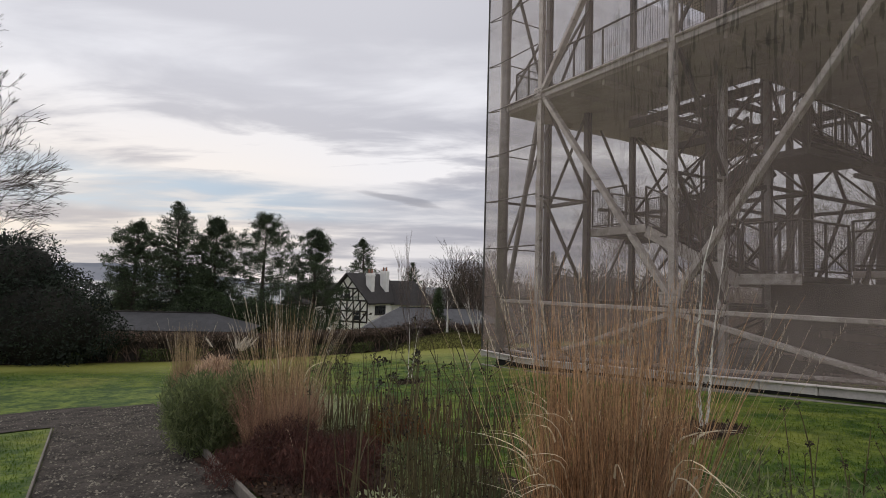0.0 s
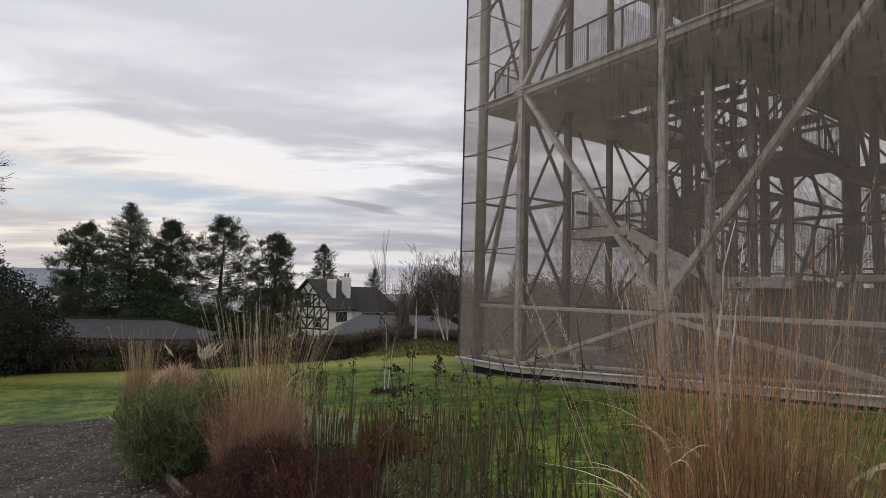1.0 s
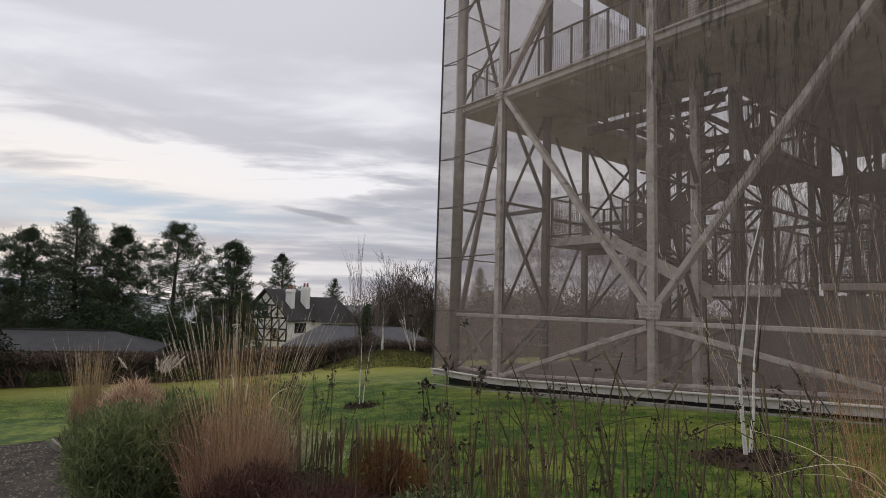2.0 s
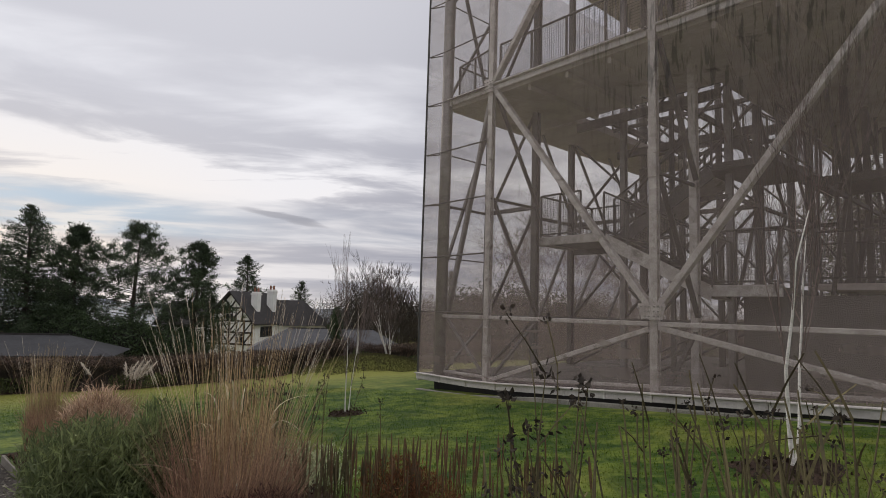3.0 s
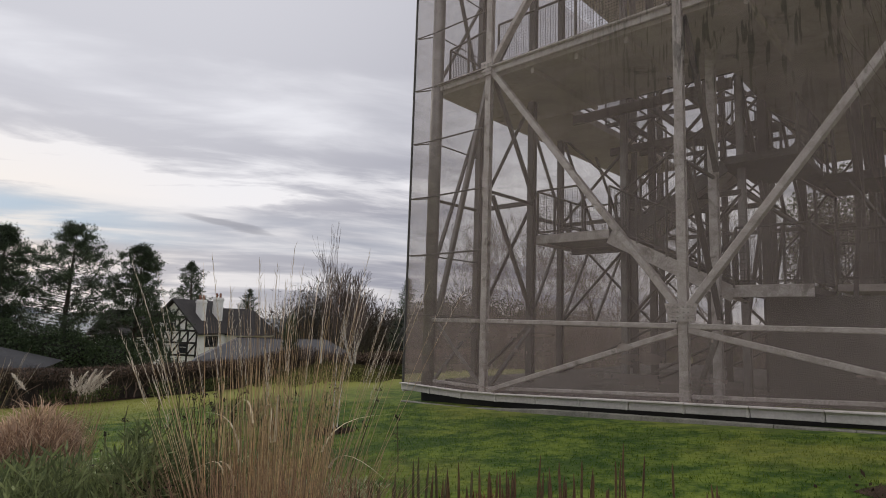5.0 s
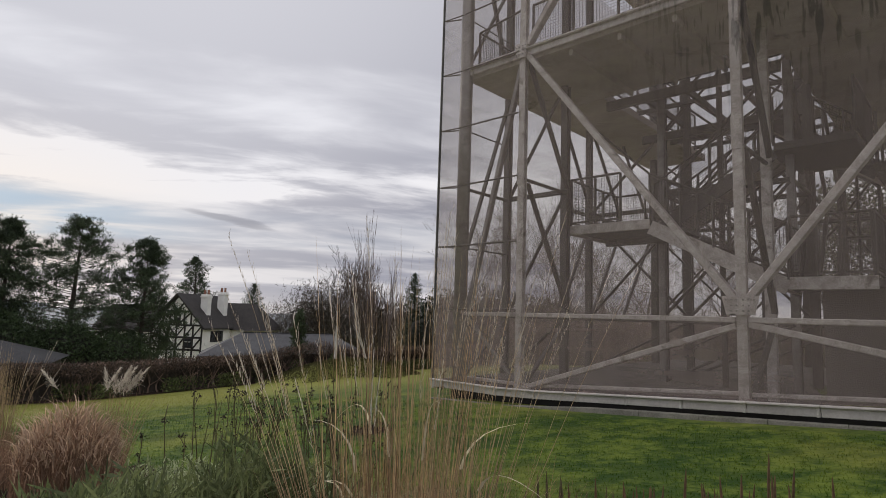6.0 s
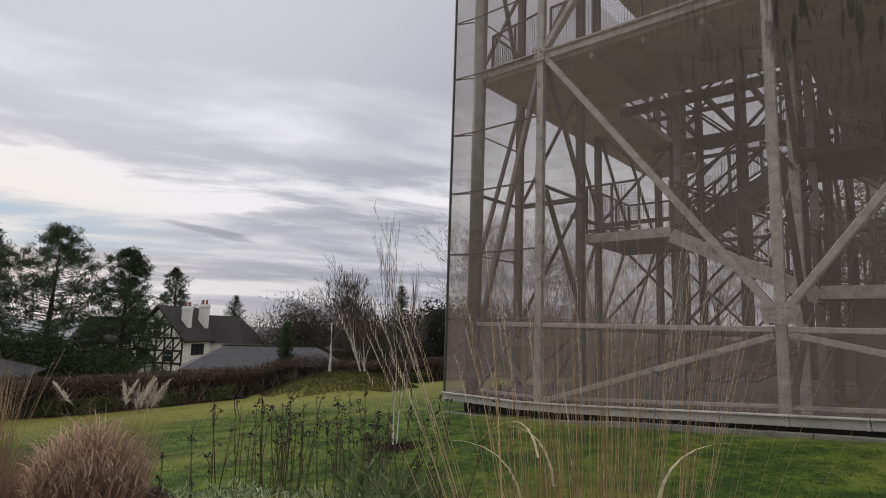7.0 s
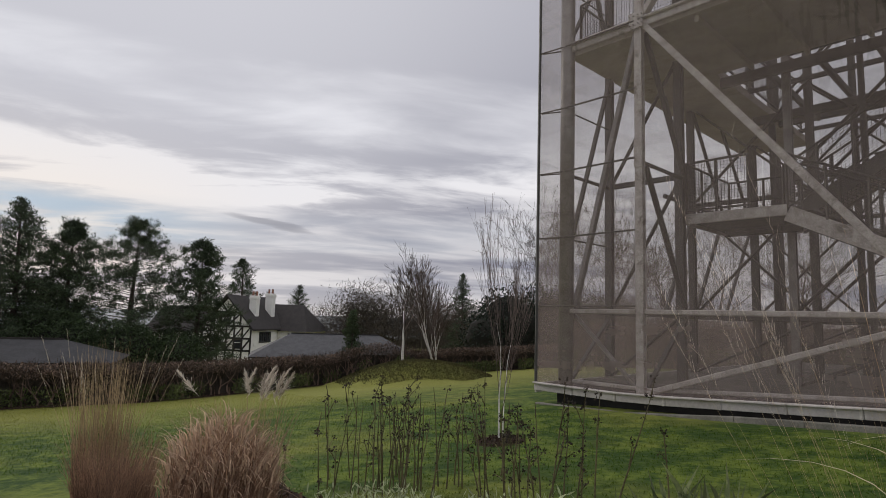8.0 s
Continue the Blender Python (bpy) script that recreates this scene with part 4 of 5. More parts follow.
def timbered_house():
    """White house with a black half-timbered gable to the lawn; the gable faces -y."""
    h = thing("timbered_house", "white house with black half-timbered gable and dark tiled roof", "house", at=(-15.1, 92.7, -8.2))
    h.rotation_euler = (0, 0, radians(-24))
    h.scale = (1.3, 1.3, 1.3)
    s = Shape()                                       # gable block, ridge along y
    s.add([(-3.0, 0, 0), (3.0, 0, 0), (3.0, 0, 5.3), (0, 0, 8.5), (-3.0, 0, 5.3), (-3.0, 9, 0), (3.0, 9, 0), (3.0, 9, 5.3), (0, 9, 8.5), (-3.0, 9, 5.3)],
          [(0, 1, 2, 3, 4), (9, 8, 7, 6, 5), (1, 6, 7, 2), (0, 4, 9, 5), (2, 7, 8, 3), (3, 8, 9, 4), (0, 5, 6, 1)])
    part("wall", s, RENDER_WHITE, h)
    s = Shape()
    for k in (-1, 1):
        s.add([(k * 3.4, -0.5, 4.87), (0, -0.5, 8.5), (0, 9.3, 8.5), (k * 3.4, 9.3, 4.87), (k * 3.4, -0.5, 5.05), (0, -0.5, 8.70), (0, 9.3, 8.70), (k * 3.4, 9.3, 5.05)],
              [(0, 1, 2, 3), (7, 6, 5, 4), (0, 4, 5, 1), (1, 5, 6, 2), (2, 6, 7, 3), (3, 7, 4, 0)])
    part("roof", s, SLATE_DARK, h)
    s = Shape()                                       # long wing to the side, ridge along x
    s.box((3.0, 6.0, 0), (6.4, 12.0, 4.9))
    part("wall", s, RENDER_WHITE, h)
    s = Shape()
    s.add([(0.5, 5.6, 4.75), (6.8, 5.6, 4.75), (6.8, 12.4, 4.75), (0.5, 12.4, 4.75), (0.5, 9.0, 7.9), (4.6, 9.0, 7.9)],
          [(0, 1, 5, 4), (1, 2, 5), (2, 3, 4, 5), (3, 0, 4), (3, 2, 1, 0)])
    part("roof", s, SLATE_DARK, h)
    s = Shape()                                       # lower wing on the other side
    s.box((-12.0, 3.0, 0), (-3.0, 9.0, 4.6))
    part("wall", s, RENDER_WHITE, h)
    s = Shape()
    gable_roof(s, -12, -3.0, 3.0, 9.0, 4.6, 7.2)
    part("roof", s, SLATE_DARK, h)

    def stick(a, b, w=0.17):
        q = Shape()
        q.beam((a[0], -0.03, a[1]), (b[0], -0.03, b[1]), w, 0.08, (0, 1, 0))
        part("timber", q, BLACK_OAK, h)

    for z in (2.7, 4.0, 5.3, 6.75):
        half = 2.95 if z < 5.4 else 2.95 * (8.5 - z) / 3.2
        stick((-half, z), (half, z), 0.2)
    for x in (-2.9, -1.9, -0.95, 0, 0.95, 1.9, 2.9):
        stick((x, 0.2), (x, 5.3))
    for x in (-1.6, -0.8, 0, 0.8, 1.6):
        stick((x, 5.3), (x, min(6.7, 8.3 - abs(x))))
    for k in (-1, 1):
        stick((k * 3.2, 5.0), (0, 8.45), 0.26)
        stick((k * 0.2, 5.4), (k * 1.5, 6.6))
        stick((k * 2.8, 5.4), (k * 1.9, 6.3))
        for x in (0.05, 1.0, 1.95):
            stick((k * x, 2.8), (k * (x + 0.85), 3.9))
            stick((k * x, 4.1), (k * (x + 0.85), 5.2), 0.13)
        stick((k * 0.05, 6.8), (k * 0.6, 7.6))
    window(h, -1.45, 2.9, 0.9, 1.0, -0.06)
    window(h, 1.45, 2.9, 0.9, 1.0, -0.06)
    window(h, 0.0, 5.5, 0.8, 1.0, -0.06)
    window(h, 5.1, 3.5, 1.7, 1.0, 5.96, 4)
    for y0 in (1.6, 2.5, 3.4):
        s = Shape()
        s.box((2.98, y0, 3.5), (3.06, y0 + 0.8, 4.7))
        w = part("window", s, BLACK_OAK, h)
        for k in (0.06, 0.43):
            s = Shape()
            s.box((3.065, y0 + k, 3.6), (3.075, y0 + k + 0.30, 4.6))
            part("pane", s, GLASS, w)
    for x, y, z0, z1, w in ((1.75, 2.4, 5.6, 8.7, 0.80), (1.75, 6.0, 5.4, 9.1, 0.85)):
        s = Shape()
        s.box((x - w / 2, y - w / 2, z0), (x + w / 2, y + w / 2, z1))
        c = part("chimney", s, RENDER_WHITE, h)
        s = Shape()
        s.box((x - w / 2 - 0.08, y - w / 2 - 0.08, z1 - 0.35), (x + w / 2 + 0.08, y + w / 2 + 0.08, z1 - 0.2))
        part("chimney_band", s, RENDER_WHITE, c)
        for dx in (-0.22, 0.22):
            s = Shape()
            s.tube((x + dx, y, z1), (x + dx, y, z1 + 0.5), 0.14, 0.11, n=10)
            part("chimney_pot", s, CLAY, c)
    return h


timbered_house()


def low_house(x, y, turn, length, depth, ground, eave, ridge, roof, label):
    """A long low house with a hipped roof."""
    h = thing("bungalow", label, "house", at=(x, y, ground))
    h.rotation_euler = (0, 0, radians(turn))
    s = Shape()
    s.box((0, 0, 0), (length, depth, eave))
    part("wall", s, HARL, h)
    o, m = 0.45, depth / 2
    s = Shape()
    s.add([(-o, -o, eave), (length + o, -o, eave), (length + o, depth + o, eave), (-o, depth + o, eave), (m, m, ridge), (length - m, m, ridge)],
          [(0, 1, 5, 4), (1, 2, 5), (2, 3, 4, 5), (3, 0, 4), (3, 2, 1, 0)])
    r = part("roof", s, roof, h)
    s = Shape()
    s.beam((m, m, ridge + 0.03), (length - m, m, ridge + 0.03), 0.22, 0.10)
    part("ridge_tile", s, SLATE_DARK, r)
    s = Shape()
    s.beam((-o, -o - 0.05, eave - 0.05), (length + o, -o - 0.05, eave - 0.05), 0.10, 0.12)
    part("gutter", s, BLACK_OAK, h)
    n = int(length / 3)
    for i in range(n):
        window(h, (i + 0.5) * length / n, 1.0, 1.3, 1.1, 0.0)
    return h


low_house(-9.9, 76.0, 3, 19.5, 8.6, -7.0, 2.7, 5.3, SLATE, "low house with a grey slate hipped roof behind the hedge")
low_house(-34.5, 42.5, 8, 19.2, 6.0, -4.9, 2.4, 3.6, SLATE_OLD, "long low house with a grey slate roof behind the hedge")

# ---- trees ----


def conifer(name, x, y, h, spread, seed, label, crown_from=0.18, shape="spire", density=1.0, mat=NEEDLE):
    rng = np.random.default_rng(seed)
    z0 = ground_z(x, y)
    t = thing(name, label, "conifer tree", at=(x, y, z0 - 0.1))
    s = Shape()
    lean = rng.normal(0, 0.02, 2)
    top = Vector((lean[0] * h, lean[1] * h, h))
    s.tube((0, 0, 0), tuple(top * 0.5), 0.024 * h * 0.6 + 0.06, 0.014 * h, n=8)
    s.tube(tuple(top * 0.5), tuple(top), 0.014 * h, 0.02, n=6)
    pts = []
    total = int(h * {"spire": 19, "pine": 10.5, "cone": 15}[shape])
    for i in range(total):
        g = (i + rng.uniform(0, 1)) / total
        g = g ** 0.9
        f = min(crown_from + (1 - crown_from) * g, 0.99)
        if shape == "spire":
            reach, rise = spread * (1 - g) ** 0.8 * rng.uniform(0.6, 1.1) + 0.10, -0.22 + 0.6 * g
        elif shape == "pine":
            reach, rise = spread * (1 - g) ** 0.62 * rng.uniform(0.50, 1.20) * (0.88 + 0.22 * math.sin(g * 23 + seed)) + 0.10, 0.14 + 0.12 * g
        else:
            reach, rise = spread * (1 - g) ** 0.75 * rng.uniform(0.55, 1.1) + 0.12, 0.25 + 0.7 * g
        ang = i * 2.39996 + rng.normal(0, 0.5)
        b = np.array(top) * f
        e = b + np.array((math.cos(ang) * reach, math.sin(ang) * reach, reach * rise * rng.uniform(0.6, 1.4)))
        s.tube(tuple(b), tuple(e), 0.004 * h * (1 - f) + 0.018, 0.010, n=3, caps=False)
        if shape == "pine":
            d = (e - b) / max(np.linalg.norm(e - b), 0.01)
            for w in (0.32, 0.48, 0.62, 0.76, 0.88, 1.0):
                if rng.random() < 0.06 + 0.50 * max(0.0, 1 - reach / (0.75 * spread)):
                    continue
                o = b + (e - b) * w
                g = d * 0.5 + rng.normal(0, 0.55, 3) + np.array((0, 0, 0.35))
                m = o + g * (0.10 + 0.10 * min(reach, 2.0) + 0.20 * reach * (1.15 - w))
                s.tube(tuple(o), tuple(m), 0.016, 0.008, n=3, caps=False)
                for q in (o + (m - o) * 0.55, m, m + rng.normal(0, 0.16, 3)):
                    n = int(10 * density)
                    pts.append(q + rng.normal(0, 1, (n, 3)) * np.array((0.15, 0.15, 0.10)) * rng.uniform(0.7, 1.3) * min(1.0, 0.55 + 0.4 * reach))
        else:
            n = int((8 + 22 * reach) * density)
            w = 0.10 + 0.92 * rng.random(n) ** 0.8
            q = b + (e - b) * w[:, None] + rng.normal(0, 1, (n, 3)) * np.array((0.16, 0.16, 0.09)) * (0.6 + 0.25 * reach) * w[:, None]
            q[:, 2] -= 0.14 * rng.random(n)
            pts.append(q)
    part("trunk", s, BARK, t)
    c = Shape()
    c.flakes(np.concatenate(pts), 0.21, 0.050, 0.8, rng)
    part("crown", c, mat, t, kind="stuff")
    return t


conifer("pine_tree", -27.0, 50.5, 10.4, 3.9, 21, "dark green pine standing behind the hedge", 0.25, "pine", 1.9)
conifer("spruce_tree", -24.3, 53.6, 13.1, 5.8, 22, "tall dark spruce with a pointed top behind the hedge", 0.12, "spire", 2.4)
conifer("pine_tree", -21.6, 54.5, 11.7, 3.9, 23, "narrow dark pine standing beside the spruce", 0.22, "pine", 2.2)
conifer("pine_tree", -18.2, 58.0, 12.9, 6.4, 24, "broad airy pine with upswept green branches", 0.20, "pine", 1.9)
conifer("pine_tree", -12.8, 57.8, 11.4, 4.9, 25, "dense conical pine in front of the timbered house", 0.06, "pine", 2.6)
conifer("pine_tree", -16.2, 123.0, 20.0, 5.4, 26, "rounded dark conifer behind the white house", 0.15, "pine", 1.8)
conifer("conifer_tree", -6.3, 114.0, 14.5, 4.2, 27, "dark broad conifer beside the white house", 0.1, "cone", 2.2)
conifer("small_conifer", -0.2, 52.5, 5.0, 1.15, 28, "small clipped conical conifer before the slate roof", 0.02, "cone", 4.0)
conifer("spruce_tree", 14.2, 73.5, 11.6, 3.4, 29, "dark spruce among bare trees", 0.08, "spire", 1.6)
conifer("spruce_tree", -31.0, 56.0, 6.4, 1.9, 30, "dark spruce low on the slope", 0.1, "spire", 2.0)
conifer("pine_tree", -33.5, 62.0, 6.2, 2.2, 31, "rounded pine low on the slope towards the sea", 0.15, "pine", 2.0)


def bare_tree(name, x, y, h, spread, seed, label, bark=BARK, twig=TWIG, stems=1, trunk_r=None, depth=5, twig_r=0.004, tall=0.62, clear=0.25, lift=0.0, upward=0.5, limb_bark=None, category="bare tree"):
    rng = np.random.default_rng(seed)
    t = thing(name, label, category, at=(x, y, ground_z(x, y) - 0.05 + lift))
    trunk, limbs, twigs = Shape(), Shape(), Shape()
    r0 = trunk_r or h * 0.013

    def grow(p, d, ln, r, lv):
        steps = (5, 3, 2, 2, 2, 2, 2)[lv]
        pts, radii, kids = [p], [r], []
        for k in range(steps):
            d = (d + Vector(rng.normal(0, 0.09 if lv < 2 else 0.06, 3)) + Vector((0, 0, (0.05 if lv < 3 else -0.03) * upward))).normalized()
            p = p + d * ln / steps
            r = radii[0] * (1 - 0.82 * (k + 1) / steps) if lv == 0 else r * (1 - 0.5 / steps)
            pts.append(p)
            radii.append(r)
            if lv == 0 and (k + 1) / steps > clear or lv == 1 or lv == 2 and k == 0:
                kids += [(p, d, r)] * (2 if lv == 0 else 1)
        kids += [(p, d, r)] * int(rng.integers(2, 4))
        (trunk if lv == 0 else limbs if lv == 1 else twigs).pipe(pts, radii, (9, 5, 3, 3, 3, 3, 3)[lv])
        for q in kids:
            side(q[0], q[1], ln, q[2], lv)

    def side(p, d, ln, r, lv):
        if lv >= depth:
            return
        a = Vector(rng.normal(0, 1, 3))
        a = (a - d * a.dot(d)).normalized()
        nd = (d * rng.uniform(0.75, 1.1) + a * rng.uniform(0.45, 0.9) * spread * max(0.5, 1 - 0.13 * lv) + Vector((0, 0, 0.25 * upward))).normalized()
        grow(p, nd, ln * (rng.uniform(0.30, 0.55) if lv == 0 else rng.uniform(0.55, 0.80)), max(r * rng.uniform(0.40, 0.60), twig_r), lv + 1)

    for k in range(stems):
        d = Vector(((0.05 * (2 * k - 1) if stems > 1 else rng.normal(0, 0.04)), rng.normal(0, 0.03), 1)).normalized()
        grow(Vector((0.06 * k, 0.04 * k, 0)), d, h * tall * (1 if k == 0 else rng.uniform(0.75, 0.95)), r0 * (1 if k == 0 else 0.8), 0)
    part("trunk", trunk, bark, t, smooth=True)
    part("branchwork", limbs, bark if limb_bark is None else limb_bark, t, smooth=True, kind="stuff")
    part("crown", twigs, twig, t, "bare fine twigs", kind="stuff")
    return t


bare_tree("birch_tree", 0.35, 30.3, 3.8, 0.80, 41, "slender bare birch with a white trunk on the grassy mound", BIRCH, TWIG, 1, 0.07, 4, tall=0.60, clear=0.45, twig_r=0.006, limb_bark=PINK_TWIG)
bare_tree("birch_tree", 2.0, 31.6, 4.1, 0.55, 42, "bare forked birch with a white trunk beside the mound", BIRCH, PINK_TWIG, 2, 0.07, 4, tall=0.62, upward=1.0, twig_r=0.006)
bare_tree("bare_tree", 5.2, 50.5, 6.2, 1.1, 43, "round-headed bare deciduous tree behind the hedge", BARK, TWIG, 2, 0.16, 5, twig_r=0.015)
bare_tree("bare_tree", 13.5, 54.0, 11.0, 1.1, 44, "bare deciduous tree behind the hedge", BARK, TWIG, 1, 0.2, 5, twig_r=0.010)
bare_tree("bare_tree", 19.0, 52.0, 11.5, 1.1, 45, "bare deciduous tree behind the steel box", BARK, TWIG, 1, 0.2, 5, twig_r=0.010)
bare_tree("bare_tree", 25.0, 47.0, 12.0, 1.2, 46, "bare deciduous tree behind the steel box", BARK, TWIG, 1, 0.22, 5, twig_r=0.010)
bare_tree("bare_tree", 32.0, 42.0, 12.0, 1.2, 47, "bare deciduous tree behind the steel box", BARK, TWIG, 1, 0.22, 5, twig_r=0.010)
bare_tree("bare_tree", -21.8, 21.5, 10.0, 1.0, 48, "large bare birch with fine drooping twigs", BARK, TWIG, 1, 0.16, 6, upward=0.3, twig_r=0.011, clear=0.15)

bare_tree("bare_tree", 16, 40, 8.6, 1.15, 141, "bare deciduous tree beyond the steel box", BARK, TWIG, 1, 0.16, 5, clear=0.15, twig_r=0.008)
bare_tree("bare_tree", 21.5, 38, 8.6, 1.15, 142, "bare deciduous tree beyond the steel box", BARK, TWIG, 1, 0.16, 5, clear=0.15, twig_r=0.008)
bare_tree("bare_tree", 27, 36, 8.6, 1.15, 143, "bare deciduous tree beyond the steel box", BARK, TWIG, 1, 0.16, 5, clear=0.15, twig_r=0.008)
bare_tree("bare_tree", 23, 46, 8.6, 1.15, 144, "bare deciduous tree beyond the steel box", BARK, TWIG, 1, 0.16, 5, clear=0.15, twig_r=0.008)
# young birches on the lawn
bare_tree("young_birch", 3.21, 7.12, 2.9, 0.42, 51, "young multi-stemmed white birch in a mulch ring on the lawn", BIRCH, PINK_TWIG, 2, 0.024, 3, twig_r=0.0018, tall=0.88, clear=0.3, upward=1.3, limb_bark=PINK_TWIG)
bare_tree("young_birch", -0.75, 14.15, 1.85, 0.18, 52, "young white birch sapling in a mulch ring on the lawn", BIRCH, PINK_TWIG, 2, 0.015, 3, twig_r=0.0022, tall=0.95, clear=0.3, upward=1.3, limb_bark=PINK_TWIG)


def mulch_ring(x, y, r, seed):
    rng, s = np.random.default_rng(seed), Shape()
    n = 22
    vs = [(x, y, ground_z(x, y) + 0.06)]
    for k, f in ((0, 0.6), (1, 1.0)):
        for i in range(n):
            a = 6.283 * i / n
            q = r * f * (1 + 0.12 * math.sin(3 * a + seed) + 0.06 * rng.normal())
            px, py = x + math.cos(a) * q, y + math.sin(a) * q
            vs.append((px, py, ground_z(px, py) + (0.045 if k == 0 else 0.004)))
    s.add(vs, [(0, 1 + i, 1 + (i + 1) % n) for i in range(n)] + [(1 + i, 1 + n + i, 1 + n + (i + 1) % n, 1 + (i + 1) % n) for i in range(n)])
    q = rng.normal(0, r * 0.45, (300, 2))
    s.flakes([(x + a, y + b, ground_z(x + a, y + b) + 0.04) for a, b in q], 0.06, 0.03, 0.1, rng)
    tagged(part("mulch_ring", s, SOIL, smooth=False), "dark bark mulch ring at the foot of a young birch", "mulch")


mulch_ring(3.21, 7.16, 0.50, 1)
mulch_ring(-0.75, 14.15, 0.36, 2)


def leafy_mass(name, x, y, lobes, count, leaf, mat, seed, label, category="shrub", twig_mat=BARK, up=0.3, fill=0.55, ratio=0.42, core=0.0):
    """A dense shrub or evergreen: uneven lobes filled with small leaves over a few limbs."""
    rng = np.random.default_rng(seed)
    z0 = ground_z(x, y)
    t = thing(name, label, category, at=(x, y, z0 - 0.03))
    limb, c = Shape(), Shape()
    tot = sum(a[3] * a[4] * a[5] for a in lobes)
    for lx, ly, lz, ax, ay, az in lobes:
        limb.tube((lx * 0.15, ly * 0.15, 0), (lx, ly, lz), 0.05 * az + 0.006, 0.02 * az + 0.003, n=5, caps=False)
        n = max(20, int(count * ax * ay * az / tot))
        d = rng.normal(size=(n, 3))
        d /= np.linalg.norm(d, axis=1)[:, None]
        rad = fill + (1.06 - fill) * rng.random(n) ** 0.6
        bump = np.array([1 + 0.22 * noise.noise((*(q * 2.3 + lx),)) + 0.12 * noise.noise((*(q * 6 + ly),)) for q in d])
        p = d * (rad * bump)[:, None] * np.array((ax, ay, az)) + np.array((lx, ly, lz))
        p = p[p[:, 2] > 0.0]
        c.flakes(p, leaf, leaf * ratio, up, rng)
        for k in range(6):
            q = d[k] * np.array((ax, ay, az)) * 0.9 + np.array((lx, ly, lz))
            if q[2] > 0.05:
                limb.tube((lx, ly, lz), tuple(q), 0.015 * az + 0.003, 0.003, n=3, caps=False)
    # dark shell inside each lobe; the inner shade is put into its colour
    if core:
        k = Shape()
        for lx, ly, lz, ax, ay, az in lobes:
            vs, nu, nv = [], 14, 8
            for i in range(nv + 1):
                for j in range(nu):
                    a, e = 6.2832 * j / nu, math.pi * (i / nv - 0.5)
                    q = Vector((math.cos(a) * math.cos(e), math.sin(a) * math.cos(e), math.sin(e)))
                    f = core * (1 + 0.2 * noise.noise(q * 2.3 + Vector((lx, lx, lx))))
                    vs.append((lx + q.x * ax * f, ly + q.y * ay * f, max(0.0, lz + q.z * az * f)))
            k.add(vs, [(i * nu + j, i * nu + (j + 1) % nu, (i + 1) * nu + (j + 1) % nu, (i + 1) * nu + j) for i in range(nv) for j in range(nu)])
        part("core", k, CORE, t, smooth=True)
    part("branches", limb, twig_mat, t, kind="stuff")
    part("foliage", c, mat, t, kind="stuff")
    return t


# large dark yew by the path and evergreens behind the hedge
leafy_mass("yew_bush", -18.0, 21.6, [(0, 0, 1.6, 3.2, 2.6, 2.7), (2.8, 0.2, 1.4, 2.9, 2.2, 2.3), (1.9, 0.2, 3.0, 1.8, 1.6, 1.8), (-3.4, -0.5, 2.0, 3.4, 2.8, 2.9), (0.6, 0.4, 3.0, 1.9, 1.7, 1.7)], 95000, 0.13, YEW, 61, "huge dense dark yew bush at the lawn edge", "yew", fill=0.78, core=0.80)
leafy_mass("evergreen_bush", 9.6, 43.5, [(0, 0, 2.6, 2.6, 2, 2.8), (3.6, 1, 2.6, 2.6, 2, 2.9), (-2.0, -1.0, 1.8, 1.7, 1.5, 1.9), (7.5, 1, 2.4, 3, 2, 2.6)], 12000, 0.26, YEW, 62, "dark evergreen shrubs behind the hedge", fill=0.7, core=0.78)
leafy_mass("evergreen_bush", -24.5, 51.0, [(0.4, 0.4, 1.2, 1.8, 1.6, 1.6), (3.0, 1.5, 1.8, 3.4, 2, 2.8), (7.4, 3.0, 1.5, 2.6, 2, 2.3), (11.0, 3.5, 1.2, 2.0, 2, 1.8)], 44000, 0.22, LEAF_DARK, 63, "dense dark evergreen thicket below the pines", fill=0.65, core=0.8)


def wood(x0, x1, y, depth, h, count, seed, label):
    rng, s = np.random.default_rng(seed), Shape()
    for i in range(60):
        cx, cy = rng.uniform(x0, x1), y + rng.uniform(0, depth)
        hh = h * rng.uniform(0.6, 1.0) * (0.8 + 0.3 * noise.noise((cx * 0.08, seed, 0)))
        z0 = ground_z(cx, cy)
        s.tube((cx, cy, z0), (cx, cy, z0 + hh * 0.8), 0.12, 0.04, n=4, caps=False)
        n = count // 60
        p = rng.normal(0, 1, (n, 3)) * np.array((1.7, 1.7, hh * 0.22)) + np.array((cx, cy, z0 + hh * 0.62))
        s.flakes(p[p[:, 2] < z0 + hh * 1.05], 0.85, 0.075, 0.7, rng)
    tagged(part("distant_wood", s, WOODS), label, "woodland", kind="stuff")


wood(-4, 26, 100, 16, 15.5, 46000, 71, "bare brown winter trees beyond the houses")
wood(14, 48, 56, 14, 9.5, 24000, 72, "bare brown winter trees behind the steel box")
wood(-46, -20, 75, 12, 6.0, 20000, 73, "dark trees on the slope towards the sea")
wood(30, 60, 20, 14, 9.5, 9000, 74, "bare brown winter trees beside the steel box")


